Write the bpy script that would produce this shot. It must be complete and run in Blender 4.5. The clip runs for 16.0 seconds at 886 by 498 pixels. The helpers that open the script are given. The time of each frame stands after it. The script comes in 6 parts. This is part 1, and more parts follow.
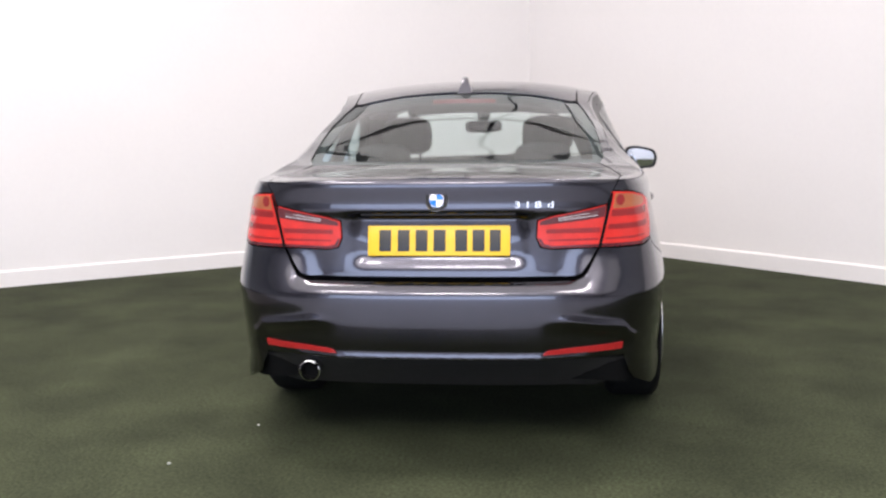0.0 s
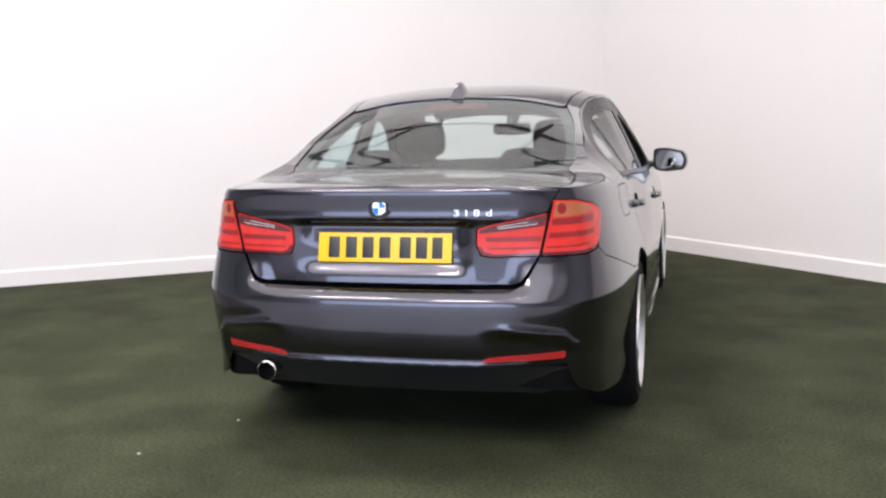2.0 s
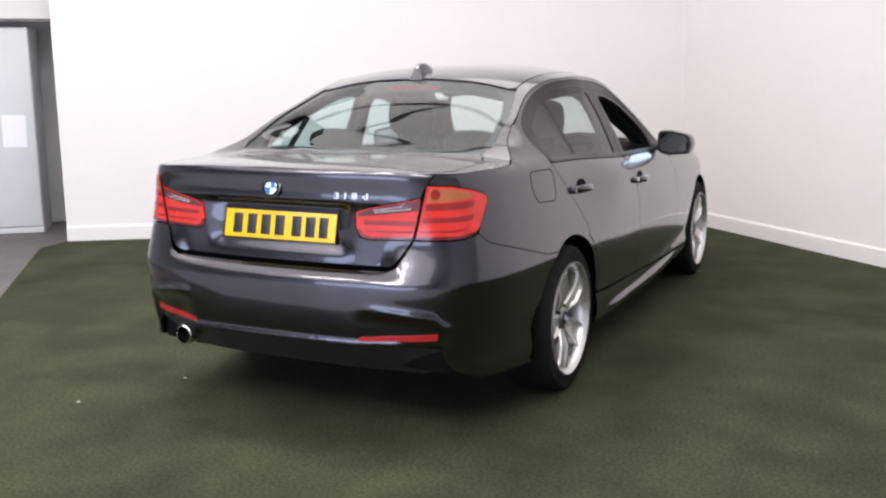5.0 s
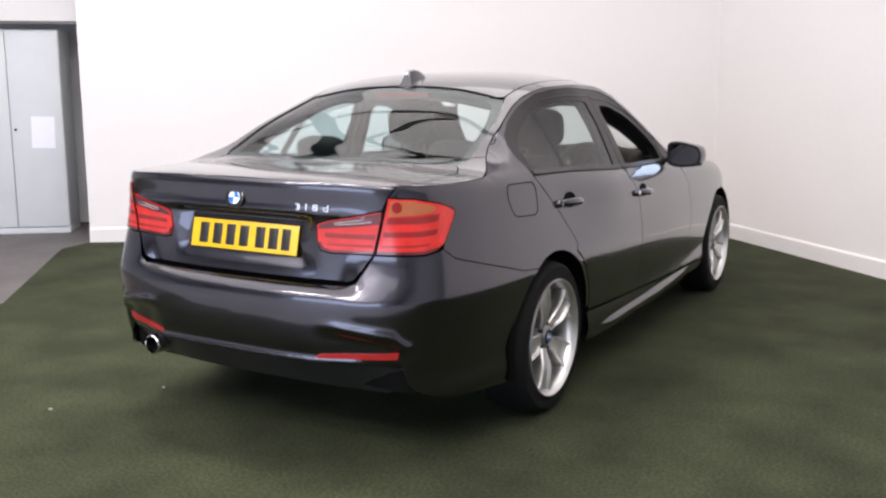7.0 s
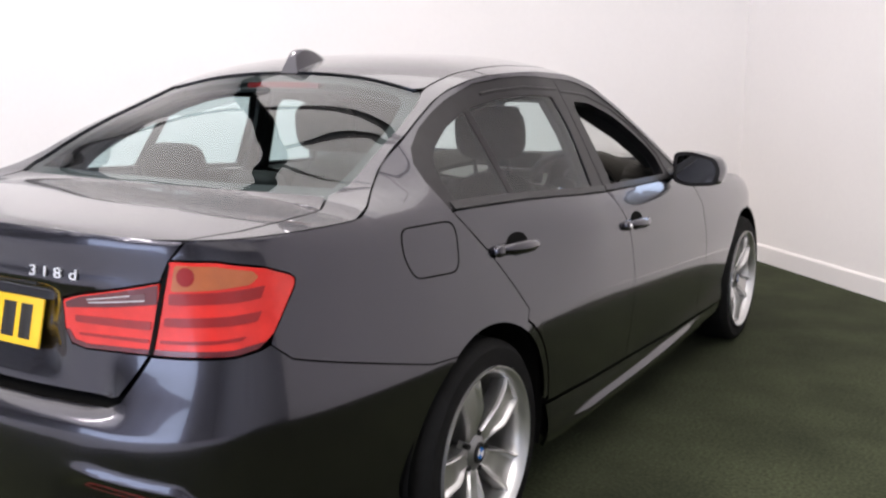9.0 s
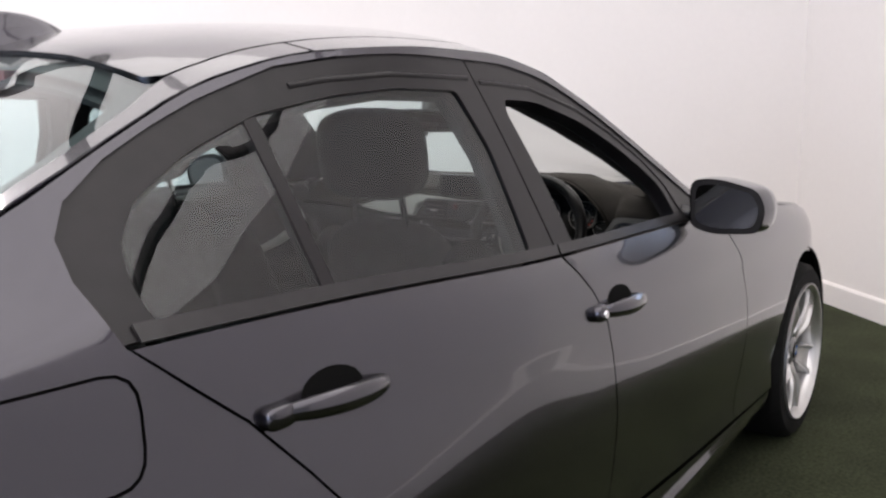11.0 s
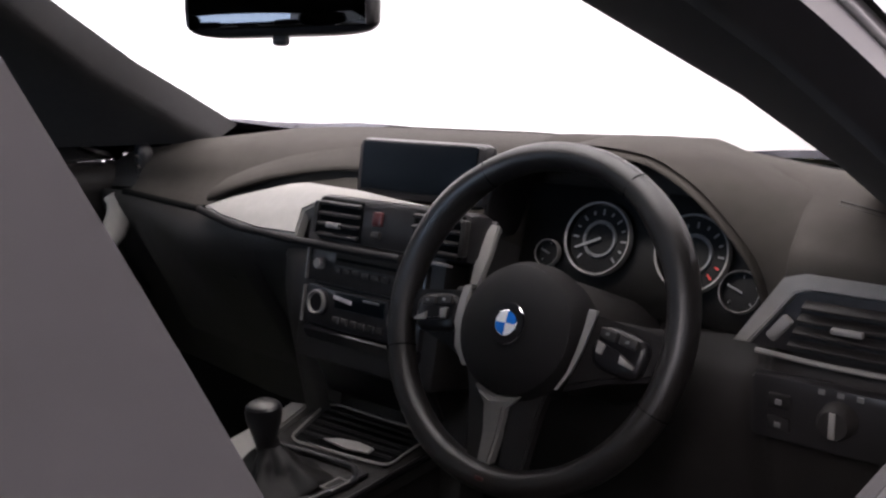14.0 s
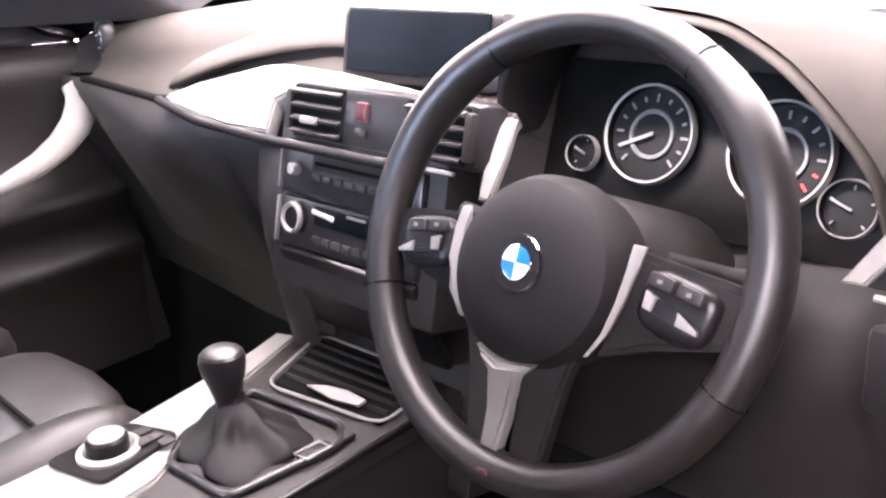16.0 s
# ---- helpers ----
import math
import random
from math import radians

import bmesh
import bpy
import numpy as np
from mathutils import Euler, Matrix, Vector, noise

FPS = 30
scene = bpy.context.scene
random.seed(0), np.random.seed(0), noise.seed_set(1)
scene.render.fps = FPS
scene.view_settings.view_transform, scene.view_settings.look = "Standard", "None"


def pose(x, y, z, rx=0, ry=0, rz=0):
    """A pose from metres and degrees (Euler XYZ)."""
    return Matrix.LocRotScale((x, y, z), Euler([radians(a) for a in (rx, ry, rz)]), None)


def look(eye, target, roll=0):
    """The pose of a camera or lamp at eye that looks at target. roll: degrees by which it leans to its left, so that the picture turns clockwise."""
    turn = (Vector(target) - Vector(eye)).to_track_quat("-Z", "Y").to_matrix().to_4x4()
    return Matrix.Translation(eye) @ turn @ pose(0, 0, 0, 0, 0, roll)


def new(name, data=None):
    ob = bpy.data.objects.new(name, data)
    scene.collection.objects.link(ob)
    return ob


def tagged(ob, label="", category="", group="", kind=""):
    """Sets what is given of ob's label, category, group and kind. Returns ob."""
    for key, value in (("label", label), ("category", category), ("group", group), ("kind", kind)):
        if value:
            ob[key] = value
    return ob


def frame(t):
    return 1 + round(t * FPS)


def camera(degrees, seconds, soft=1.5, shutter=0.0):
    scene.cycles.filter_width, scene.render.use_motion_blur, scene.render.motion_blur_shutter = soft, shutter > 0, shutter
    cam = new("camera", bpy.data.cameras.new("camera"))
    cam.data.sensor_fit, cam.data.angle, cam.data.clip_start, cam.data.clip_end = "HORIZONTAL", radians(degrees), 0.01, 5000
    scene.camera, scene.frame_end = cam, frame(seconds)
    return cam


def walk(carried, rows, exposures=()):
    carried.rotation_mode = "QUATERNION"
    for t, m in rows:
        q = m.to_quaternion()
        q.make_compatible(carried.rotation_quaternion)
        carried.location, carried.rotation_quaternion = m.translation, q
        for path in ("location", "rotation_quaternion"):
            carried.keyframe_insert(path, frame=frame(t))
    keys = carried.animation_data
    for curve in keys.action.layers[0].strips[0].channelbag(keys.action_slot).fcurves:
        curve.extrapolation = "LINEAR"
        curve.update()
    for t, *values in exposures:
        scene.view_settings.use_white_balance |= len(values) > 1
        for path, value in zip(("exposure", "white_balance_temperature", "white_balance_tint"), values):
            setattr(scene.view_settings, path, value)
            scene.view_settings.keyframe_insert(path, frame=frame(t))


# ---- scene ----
from mathutils.geometry import delaunay_2d_cdt

# ---------------------------------------------------------------- camera
cam = camera(49.8, 16.0, soft=2.4)
PATH = [
    (0, (0.403, -3.32, 1.285), (0.18, -1.352, 1.006), -0.9),
    (0.5, (0.519, -3.303, 1.311), (0.274, -1.341, 1.013), 0.1),
    (1, (0.745, -3.293, 1.315), (0.407, -1.343, 1.028), -1.1),
    (1.5, (0.983, -3.279, 1.331), (0.536, -1.35, 1.044), -0.8),
    (2, (1.129, -3.233, 1.325), (0.611, -1.322, 1.04), -1.5),
    (2.5, (1.299, -3.196, 1.334), (0.72, -1.305, 1.034), -0.9),
    (3, (1.468, -3.137, 1.349), (0.821, -1.271, 1.038), -1.6),
    (3.5, (1.681, -3.06, 1.36), (0.961, -1.221, 1.047), -1.5),
    (4, (1.851, -3.025, 1.362), (1.083, -1.208, 1.035), -1.3),
    (6.3, (2.445, -2.741, 1.412), (1.494, -1.017, 1.059), -0.0),
    (6.5, (2.44, -2.716, 1.408), (1.487, -0.992, 1.062), -0.0),
    (7, (2.429, -2.63, 1.399), (1.451, -0.919, 1.057), -0.1),
    (7.5, (2.339, -2.366, 1.398), (1.361, -0.657, 1.052), -0.0),
    (8, (2.256, -2.035, 1.372), (1.278, -0.325, 1.027), -0.1),
    (8.5, (2.199, -1.624, 1.385), (1.193, 0.068, 1.031), 0.0),
    (9, (2.082, -1.198, 1.375), (1.063, 0.486, 1.019), 0.2),
    (9.5, (2.028, -0.812, 1.384), (0.994, 0.86, 1.016), 0.2),
    (10, (1.923, -0.403, 1.371), (0.844, 1.244, 1.021), 0.4),
    (10.2, (1.881, -0.271, 1.364), (0.791, 1.37, 1.017), 0.0),
    (12.3, (1.42, 1.111, 1.27), (0.229, 2.684, 0.942), -1.6),
    (12.5, (1.369, 1.218, 1.263), (0.148, 2.77, 0.947), -2.2),
    (12.8, (1.29, 1.394, 1.244), (0.018, 2.909, 0.95), -2.5),
    (13, (1.259, 1.485, 1.263), (-0.049, 2.959, 0.924), -2.3),
    (13.5, (1.11, 1.718, 1.212), (-0.22, 3.162, 0.832), -1.1),
    (14, (0.915, 1.927, 1.182), (-0.37, 3.389, 0.721), -1.9),
    (14.5, (0.815, 2.053, 1.162), (-0.438, 3.498, 0.577), -1.8),
    (15, (0.773, 2.107, 1.159), (-0.444, 3.549, 0.495), -2.6),
    (15.5, (0.769, 2.125, 1.153), (-0.453, 3.551, 0.465), -2.9),
    (16, (0.767, 2.176, 1.139), (-0.561, 3.496, 0.434), -3.9),
]
walk(cam, [(t, look(eye, target, roll)) for t, eye, target, roll in PATH],
     exposures=[(0, -0.17, 6680, 13.5), (10.2, -0.17, 6680, 13.5), (12.3, -0.28, 6600, 12), (12.9, -0.13, 6580, 9.5), (13.5, 0.25, 6600, 13), (14.0, 1.3, 6650, 21), (14.5, 2.4, 6700, 26), (15.0, 3.4, 6750, 29), (15.5, 3.75, 6750, 30), (16, 4.1, 6750, 31)])

# ---------------------------------------------------------------- light
world = bpy.data.worlds.new("world")
scene.world = world
world.use_nodes = True
world.node_tree.nodes["Background"].inputs[0].default_value = (0.6, 0.68, 0.8, 1)
world.node_tree.nodes["Background"].inputs[1].default_value = 0.05


def area(name, eye, target, sx, sy, watts, color=(1, 1, 1)):
    lamp = bpy.data.lights.new(name, "AREA")
    lamp.shape, lamp.size, lamp.size_y, lamp.energy, lamp.color = "RECTANGLE", sx, sy, watts, color
    ob = new(name, lamp)
    ob.matrix_world = look(eye, target)
    return ob


# the broad white roof over the bay, and the strip lamps hung below it
area("ceiling_light", (-0.6, -1.3, 4.6), (-0.6, -1.3, 0), 9.5, 13.4, 880, (1.0, 0.975, 0.965))
for lx, ly in ((-2.4, -3.8), (2.6, -3.4), (-0.3, -5.2), (-1.2, 0.6)):
    area("bay_lamp", (lx, ly, 4.4), (lx, ly, 0), 1.7, 0.5, 160, (1.0, 0.97, 0.95))
# small unseen lamp added to put a white patch in the rear screen
area("screen_patch_lamp", (-3.75, 1.95, 4.35), (-3.75, 1.95, 0), 0.3, 0.15, 10, (1.0, 0.97, 0.95))
# fill light added over the hall's right side; no lamp is known there
area("hall_fill", (6.2, -1.5, 4.5), (6.2, -1.5, 0), 2.4, 9.0, 70, (1.0, 0.975, 0.96))
# daylight from the open roller door behind
area("door_daylight", (-1.0, -9.4, 1.8), (-1.0, 0, 1.6), 8.0, 3.2, 430, (0.58, 0.73, 1.0))


# ---------------------------------------------------------------- materials
def mat(name, color, rough=0.5, metal=0.0, coat=0.0, spec=0.5, vary=0.0, scale=8.0, bump=0.0, bscale=200.0,
        trans=0.0, emit=None, emit_s=0.0, rvary=0.0, ior=1.5, fine=0.0, fscale=150.0):
    m = bpy.data.materials.new(name)
    m.use_nodes = True
    nt = m.node_tree
    b = nt.nodes["Principled BSDF"]
    b.inputs["Base Color"].default_value = (*color, 1)
    b.inputs["Roughness"].default_value = rough
    b.inputs["Metallic"].default_value = metal
    b.inputs["Coat Weight"].default_value = coat
    b.inputs["Coat Roughness"].default_value = 0.03
    b.inputs["Specular IOR Level"].default_value = spec
    b.inputs["Transmission Weight"].default_value = trans
    b.inputs["IOR"].default_value = ior
    tc = nt.nodes.new("ShaderNodeTexCoord")
    if vary or rvary:
        n = nt.nodes.new("ShaderNodeTexNoise")
        n.inputs["Scale"].default_value = scale
        n.inputs["Detail"].default_value = 6
        nt.links.new(tc.outputs["Object"], n.inputs["Vector"])
        if vary:
            r = nt.nodes.new("ShaderNodeMapRange")
            r.inputs[1].default_value, r.inputs[2].default_value = 0.25, 0.75
            r.inputs[3].default_value, r.inputs[4].default_value = 1 - vary, 1 + vary
            nt.links.new(n.outputs["Fac"], r.inputs[0])
            src = r.outputs[0]
            if fine:
                n2 = nt.nodes.new("ShaderNodeTexNoise")
                n2.inputs["Scale"].default_value = fscale
                n2.inputs["Detail"].default_value = 3
                nt.links.new(tc.outputs["Object"], n2.inputs["Vector"])
                r2 = nt.nodes.new("ShaderNodeMapRange")
                r2.inputs[1].default_value, r2.inputs[2].default_value = 0.25, 0.75
                r2.inputs[3].default_value, r2.inputs[4].default_value = 1 - fine, 1 + fine
                nt.links.new(n2.outputs["Fac"], r2.inputs[0])
                mu = nt.nodes.new("ShaderNodeMath")
                mu.operation = "MULTIPLY"
                nt.links.new(src, mu.inputs[0])
                nt.links.new(r2.outputs[0], mu.inputs[1])
                src = mu.outputs[0]
            sc = nt.nodes.new("ShaderNodeVectorMath")
            sc.operation = "SCALE"
            sc.inputs[0].default_value = color
            nt.links.new(src, sc.inputs["Scale"])
            nt.links.new(sc.outputs[0], b.inputs["Base Color"])
        if rvary:
            r3 = nt.nodes.new("ShaderNodeMapRange")
            r3.inputs[1].default_value, r3.inputs[2].default_value = 0.3, 0.7
            r3.inputs[3].default_value, r3.inputs[4].default_value = max(0.0, rough - rvary), rough + rvary
            nt.links.new(n.outputs["Fac"], r3.inputs[0])
            nt.links.new(r3.outputs[0], b.inputs["Roughness"])
    if bump:
        n3 = nt.nodes.new("ShaderNodeTexNoise")
        n3.inputs["Scale"].default_value = bscale
        n3.inputs["Detail"].default_value = 4
        nt.links.new(tc.outputs["Object"], n3.inputs["Vector"])
        bp = nt.nodes.new("ShaderNodeBump")
        bp.inputs["Strength"].default_value = bump
        bp.inputs["Distance"].default_value = 0.002
        nt.links.new(n3.outputs["Fac"], bp.inputs["Height"])
        nt.links.new(bp.outputs[0], b.inputs["Normal"])
    if emit:
        b.inputs["Emission Color"].default_value = (*emit, 1)
        b.inputs["Emission Strength"].default_value = emit_s
    return m


def glass_mat(name, tint, rough=0.0, base_gloss=0.07):
    """Thin pane: clear film that tints what is behind it, with a glossy face by Fresnel."""
    m = bpy.data.materials.new(name)
    m.use_nodes = True
    nt = m.node_tree
    nt.nodes.remove(nt.nodes["Principled BSDF"])
    out = nt.nodes["Material Output"]
    t = nt.nodes.new("ShaderNodeBsdfTransparent")
    t.inputs[0].default_value = (*tint, 1)
    g = nt.nodes.new("ShaderNodeBsdfGlossy")
    g.inputs["Roughness"].default_value = rough
    g.inputs["Color"].default_value = (1, 1, 1, 1)
    lw = nt.nodes.new("ShaderNodeLayerWeight")
    lw.inputs[0].default_value = 0.5
    pw = nt.nodes.new("ShaderNodeMath")
    pw.operation, pw.inputs[1].default_value = "POWER", 5.0
    nt.links.new(lw.outputs["Facing"], pw.inputs[0])
    f = nt.nodes.new("ShaderNodeMapRange")
    f.inputs[3].default_value, f.inputs[4].default_value = base_gloss, 0.9
    nt.links.new(pw.outputs[0], f.inputs[0])
    mx = nt.nodes.new("ShaderNodeMixShader")
    nt.links.new(f.outputs[0], mx.inputs[0])
    nt.links.new(t.outputs[0], mx.inputs[1])
    nt.links.new(g.outputs[0], mx.inputs[2])
    nt.links.new(mx.outputs[0], out.inputs[0])
    return m


REARGLASS = glass_mat("glass_rear", (0.72, 0.84, 0.84), 0.0, 0.05)
PAINT = mat("paint_grey", (0.0505, 0.048, 0.059), rough=0.225, metal=1.0, coat=0.95, vary=0.08, scale=900, bump=0.02, bscale=1500)
GAP = mat("gap_black", (0.004, 0.004, 0.004), rough=0.9, spec=0.1)
TRIM = mat("trim_black", (0.018, 0.017, 0.018), rough=0.28, vary=0.2, scale=30, spec=0.4)
GLOSSBLK = mat("pillar_black", (0.011, 0.01, 0.011), rough=0.28, spec=0.25, vary=0.2, scale=20)
RUBBER = mat("tyre_rubber", (0.008, 0.008, 0.008), rough=0.8, vary=0.25, scale=40, bump=0.3, bscale=300, spec=0.12)
ALLOY = mat("alloy_silver", (0.68, 0.67, 0.66), rough=0.34, metal=0.9, vary=0.04, scale=25, rvary=0.03)
# darker copy of the silver alloy, shade put into the colour
SHADEALLOY = mat("alloy_shadow_grey", (0.24, 0.24, 0.24), rough=0.35, metal=0.8, vary=0.1, scale=25)
DARKMETAL = mat("dark_metal", (0.03, 0.03, 0.03), rough=0.5, metal=0.7, vary=0.3, scale=20)
CHROME = mat("chrome", (0.85, 0.85, 0.86), rough=0.08, metal=1.0)
BADGE = mat("badge_silver", (0.75, 0.75, 0.77), rough=0.3, metal=0.4)
GLASS = glass_mat("glass_tinted", (0.7, 0.81, 0.81), 0.0, 0.05)
SCREENGLASS = glass_mat("glass_clear", (0.9, 0.93, 0.91), 0.0, 0.05)
RED = mat("lamp_red", (0.6, 0.02, 0.013), rough=0.25, coat=0.35, vary=0.12, scale=30)
REDDARK = mat("lamp_dark_red", (0.24, 0.008, 0.008), rough=0.25, coat=0.35, vary=0.1, scale=20)
REDPALE = mat("lamp_amber_brown", (0.36, 0.1, 0.035), rough=0.25, coat=0.35, vary=0.15, scale=25)
MAROON = mat("lamp_maroon", (0.09, 0.008, 0.011), rough=0.2, coat=0.5, vary=0.15, scale=30)
REFLECTOR = mat("reflector_red", (0.34, 0.014, 0.014), rough=0.3, coat=0.3, vary=0.15, scale=60)
LAMPDIM = mat("lamp_smoked_clear", (0.1, 0.035, 0.038), rough=0.14, coat=0.8, vary=0.2, scale=60)
LAMPCLEAR = mat("lamp_clear", (0.55, 0.5, 0.5), rough=0.12, coat=1.0, vary=0.2, scale=40)
YELLOW = mat("plate_yellow", (0.78, 0.47, 0.01), rough=0.35, vary=0.04, scale=12, bump=0.05)
INK = mat("plate_ink", (0.012, 0.01, 0.008), rough=0.4)
BLUE = mat("roundel_blue", (0.01, 0.16, 0.6), rough=0.2, coat=0.6)
WHITE = mat("roundel_white", (0.8, 0.8, 0.82), rough=0.2, coat=0.6)
SOFTBLACK = mat("soft_black", (0.018, 0.016, 0.0155), rough=0.55, vary=0.15, scale=25, bump=0.15, bscale=1600, spec=0.35)
DASHTOP = mat("dash_grain", (0.031, 0.0275, 0.0245), rough=0.72, vary=0.16, scale=25, bump=0.2, bscale=1600, spec=0.1)
LEATHER = mat("black_leather", (0.019, 0.0165, 0.016), rough=0.45, vary=0.2, scale=30, bump=0.2, bscale=700, spec=0.5)
WHEELSKIN = mat("wheel_leather", (0.0115, 0.0098, 0.0094), rough=0.4, vary=0.2, scale=40, bump=0.1, bscale=1800, spec=0.5)
CLOTHSEAT = mat("seat_leather", (0.011, 0.0102, 0.0102), spec=0.14, rough=0.7, vary=0.12, scale=20)
HEADLINER = mat("headliner", (0.026, 0.025, 0.026), rough=0.9, vary=0.1, scale=60, bump=0.3, bscale=800)
# darker copy of soft_black
DEEPBLACK = mat("deep_black_plastic", (0.0115, 0.0105, 0.0108), rough=0.65, vary=0.15, scale=25, bump=0.12, bscale=1800, spec=0.16)
GAITER = mat("gaiter_leather", (0.0065, 0.0055, 0.0055), rough=0.6, vary=0.25, scale=40, bump=0.15, bscale=900, spec=0.25)
KNOBTOP = mat("knob_brushed_metal", (0.075, 0.073, 0.07), rough=0.48, metal=0.9, vary=0.45, scale=70, rvary=0.1)
SATIN = mat("satin_aluminium", (0.215, 0.205, 0.194), rough=0.5, metal=0.1, spec=0.3, vary=0.06, scale=60)
SCREEN = mat("display_glass", (0.0032, 0.0045, 0.0062), rough=0.3, spec=0.05, vary=0.1, scale=20)
DIALFACE = mat("dial_face", (0.0075, 0.0072, 0.007), rough=0.5, spec=0.12)
MARK = mat("dial_marks", (0.14, 0.14, 0.14), rough=0.5)
HAZARD = mat("hazard_red", (0.06, 0.012, 0.012), rough=0.35)
MARKDIM = mat("dial_inner_grey", (0.1, 0.1, 0.1), rough=0.4)
REDMARK = mat("red_marks", (0.5, 0.03, 0.02), rough=0.4)
# mirror darkened in its colour to stand for the dark cabin it reflects
DARKMIRROR = mat("mirror_dark_cabin", (0.05, 0.05, 0.052), rough=0.03, metal=1.0)
MIRROR = mat("mirror_silver", (0.6, 0.61, 0.62), rough=0.02, metal=1.0)
WALLWHITE = mat("wall_white_paint", (0.745, 0.71, 0.692), rough=0.65, vary=0.015, scale=1.3, bump=0.1, bscale=90, fine=0.01, fscale=30)
WALLPANEL = mat("panel_white_paint", (0.75, 0.717, 0.7), rough=0.6, vary=0.012, scale=1.7, bump=0.1, bscale=90, fine=0.01, fscale=30)
GREYWALL = mat("hall_grey_paint", (0.55, 0.56, 0.58), rough=0.7, vary=0.15, scale=2, bump=0.2, bscale=60)
CONCRETE = mat("floor_grey", (0.1, 0.09, 0.088), rough=0.6, vary=0.25, scale=2.5, bump=0.3, bscale=60, fine=0.2, fscale=40)
# pale grey of the made-up floor that brightens the car's tail
BOUNCEFLOOR = mat("bounce_floor_grey", (0.32, 0.33, 0.37), rough=0.45, vary=0.15, scale=1.5, bump=0.1, bscale=40, fine=0.08, fscale=30)
TURF = mat("turf_green", (0.0315, 0.0368, 0.0192), rough=0.95, vary=0.42, scale=2.2, bump=0.9, bscale=220, fine=0.55, fscale=75, spec=0.15)
CABINET = mat("cabinet_grey", (0.6, 0.62, 0.63), rough=0.45, vary=0.04, scale=4, bump=0.05, bscale=200)
SCRAP = mat("scrap_pale", (0.4, 0.4, 0.37), rough=0.8, vary=0.1, scale=60)
PAPER = mat("paper_white", (0.85, 0.85, 0.9), rough=0.7, vary=0.02, scale=20)
STEEL = mat("beam_steel", (0.12, 0.11, 0.11), rough=0.55, vary=0.3, scale=6)
ROOFMAT = mat("roof_sheet", (0.75, 0.75, 0.75), rough=0.7, vary=0.1, scale=3)


# ---------------------------------------------------------------- mesh helpers
def part(name, bm, material, parent=None, label="", smooth=True):
    me = bpy.data.meshes.new(name)
    if smooth:
        for f in bm.faces:
            f.smooth = True
    bm.to_mesh(me)
    bm.free()
    for m in (material if isinstance(material, (list, tuple)) else [material]):
        me.materials.append(m)
    ob = new(name, me)
    ob.parent = parent
    if label:
        ob["label"] = label
    return ob


def empty(name, parent=None):
    ob = new(name)
    ob.parent = parent
    return ob


def sharpen(bm, degrees=35):
    a = radians(degrees)
    for e in bm.edges:
        if len(e.link_faces) == 2 and e.calc_face_angle(0) > a:
            e.smooth = False
    return bm


def box(sx, sy, sz, bevel=0.0, at=(0, 0, 0), rot=None, seg=2):
    bm = bmesh.new()
    bmesh.ops.create_cube(bm, size=1)
    bmesh.ops.scale(bm, vec=(sx, sy, sz), verts=bm.verts)
    if bevel:
        bmesh.ops.bevel(bm, geom=bm.edges[:], offset=bevel, segments=seg, affect="EDGES", profile=0.5)
    m = Matrix.Translation(at)
    if rot is not None:
        m = m @ rot
    bm.transform(m)
    return sharpen(bm)


def lathe(profile, n=48, axis="X", at=(0, 0, 0)):
    """Profile of (radius, along) turned round an axis."""
    bm = bmesh.new()
    rings = []
    for k in range(n):
        a = 2 * math.pi * k / n
        rings.append([bm.verts.new((h, r * math.cos(a), r * math.sin(a))) for r, h in profile])
    for k in range(n):
        p, q = rings[k], rings[(k + 1) % n]
        for i in range(len(profile) - 1):
            bm.faces.new((p[i], q[i], q[i + 1], p[i + 1]))
    bmesh.ops.remove_doubles(bm, verts=bm.verts, dist=1e-5)
    bmesh.ops.recalc_face_normals(bm, faces=bm.faces)
    turn = {"X": Matrix(), "Y": pose(0, 0, 0, 0, 0, 90), "Z": pose(0, 0, 0, 0, -90, 0)}[axis]
    bm.transform(Matrix.Translation(at) @ turn)
    return sharpen(bm)


def tube(points, radius, n=10, closed=False, flat=1.0):
    """A round bar along points; radius may be a list."""
    bm = bmesh.new()
    pts = [Vector(p) for p in points]
    rings = []
    for i, p in enumerate(pts):
        a = pts[(i - 1) % len(pts)] if (closed or i) else p
        b = pts[(i + 1) % len(pts)] if (closed or i < len(pts) - 1) else p
        d = (b - a).normalized()
        s = d.cross(Vector((0, 0, 1)))
        s = s.normalized() if s.length > 1e-4 else Vector((1, 0, 0))
        t = s.cross(d)
        r = radius[i] if isinstance(radius, (list, tuple)) else radius
        rings.append([bm.verts.new(p + r * (math.cos(2 * math.pi * k / n) * s + flat * math.sin(2 * math.pi * k / n) * t)) for k in range(n)])
    m = len(rings)
    for i in range(m if closed else m - 1):
        p, q = rings[i], rings[(i + 1) % m]
        for k in range(n):
            bm.faces.new((p[k], p[(k + 1) % n], q[(k + 1) % n], q[k]))
    if not closed:
        bm.faces.new(rings[0][::-1])
        bm.faces.new(rings[-1])
    bmesh.ops.recalc_face_normals(bm, faces=bm.faces)
    return sharpen(bm, 50)


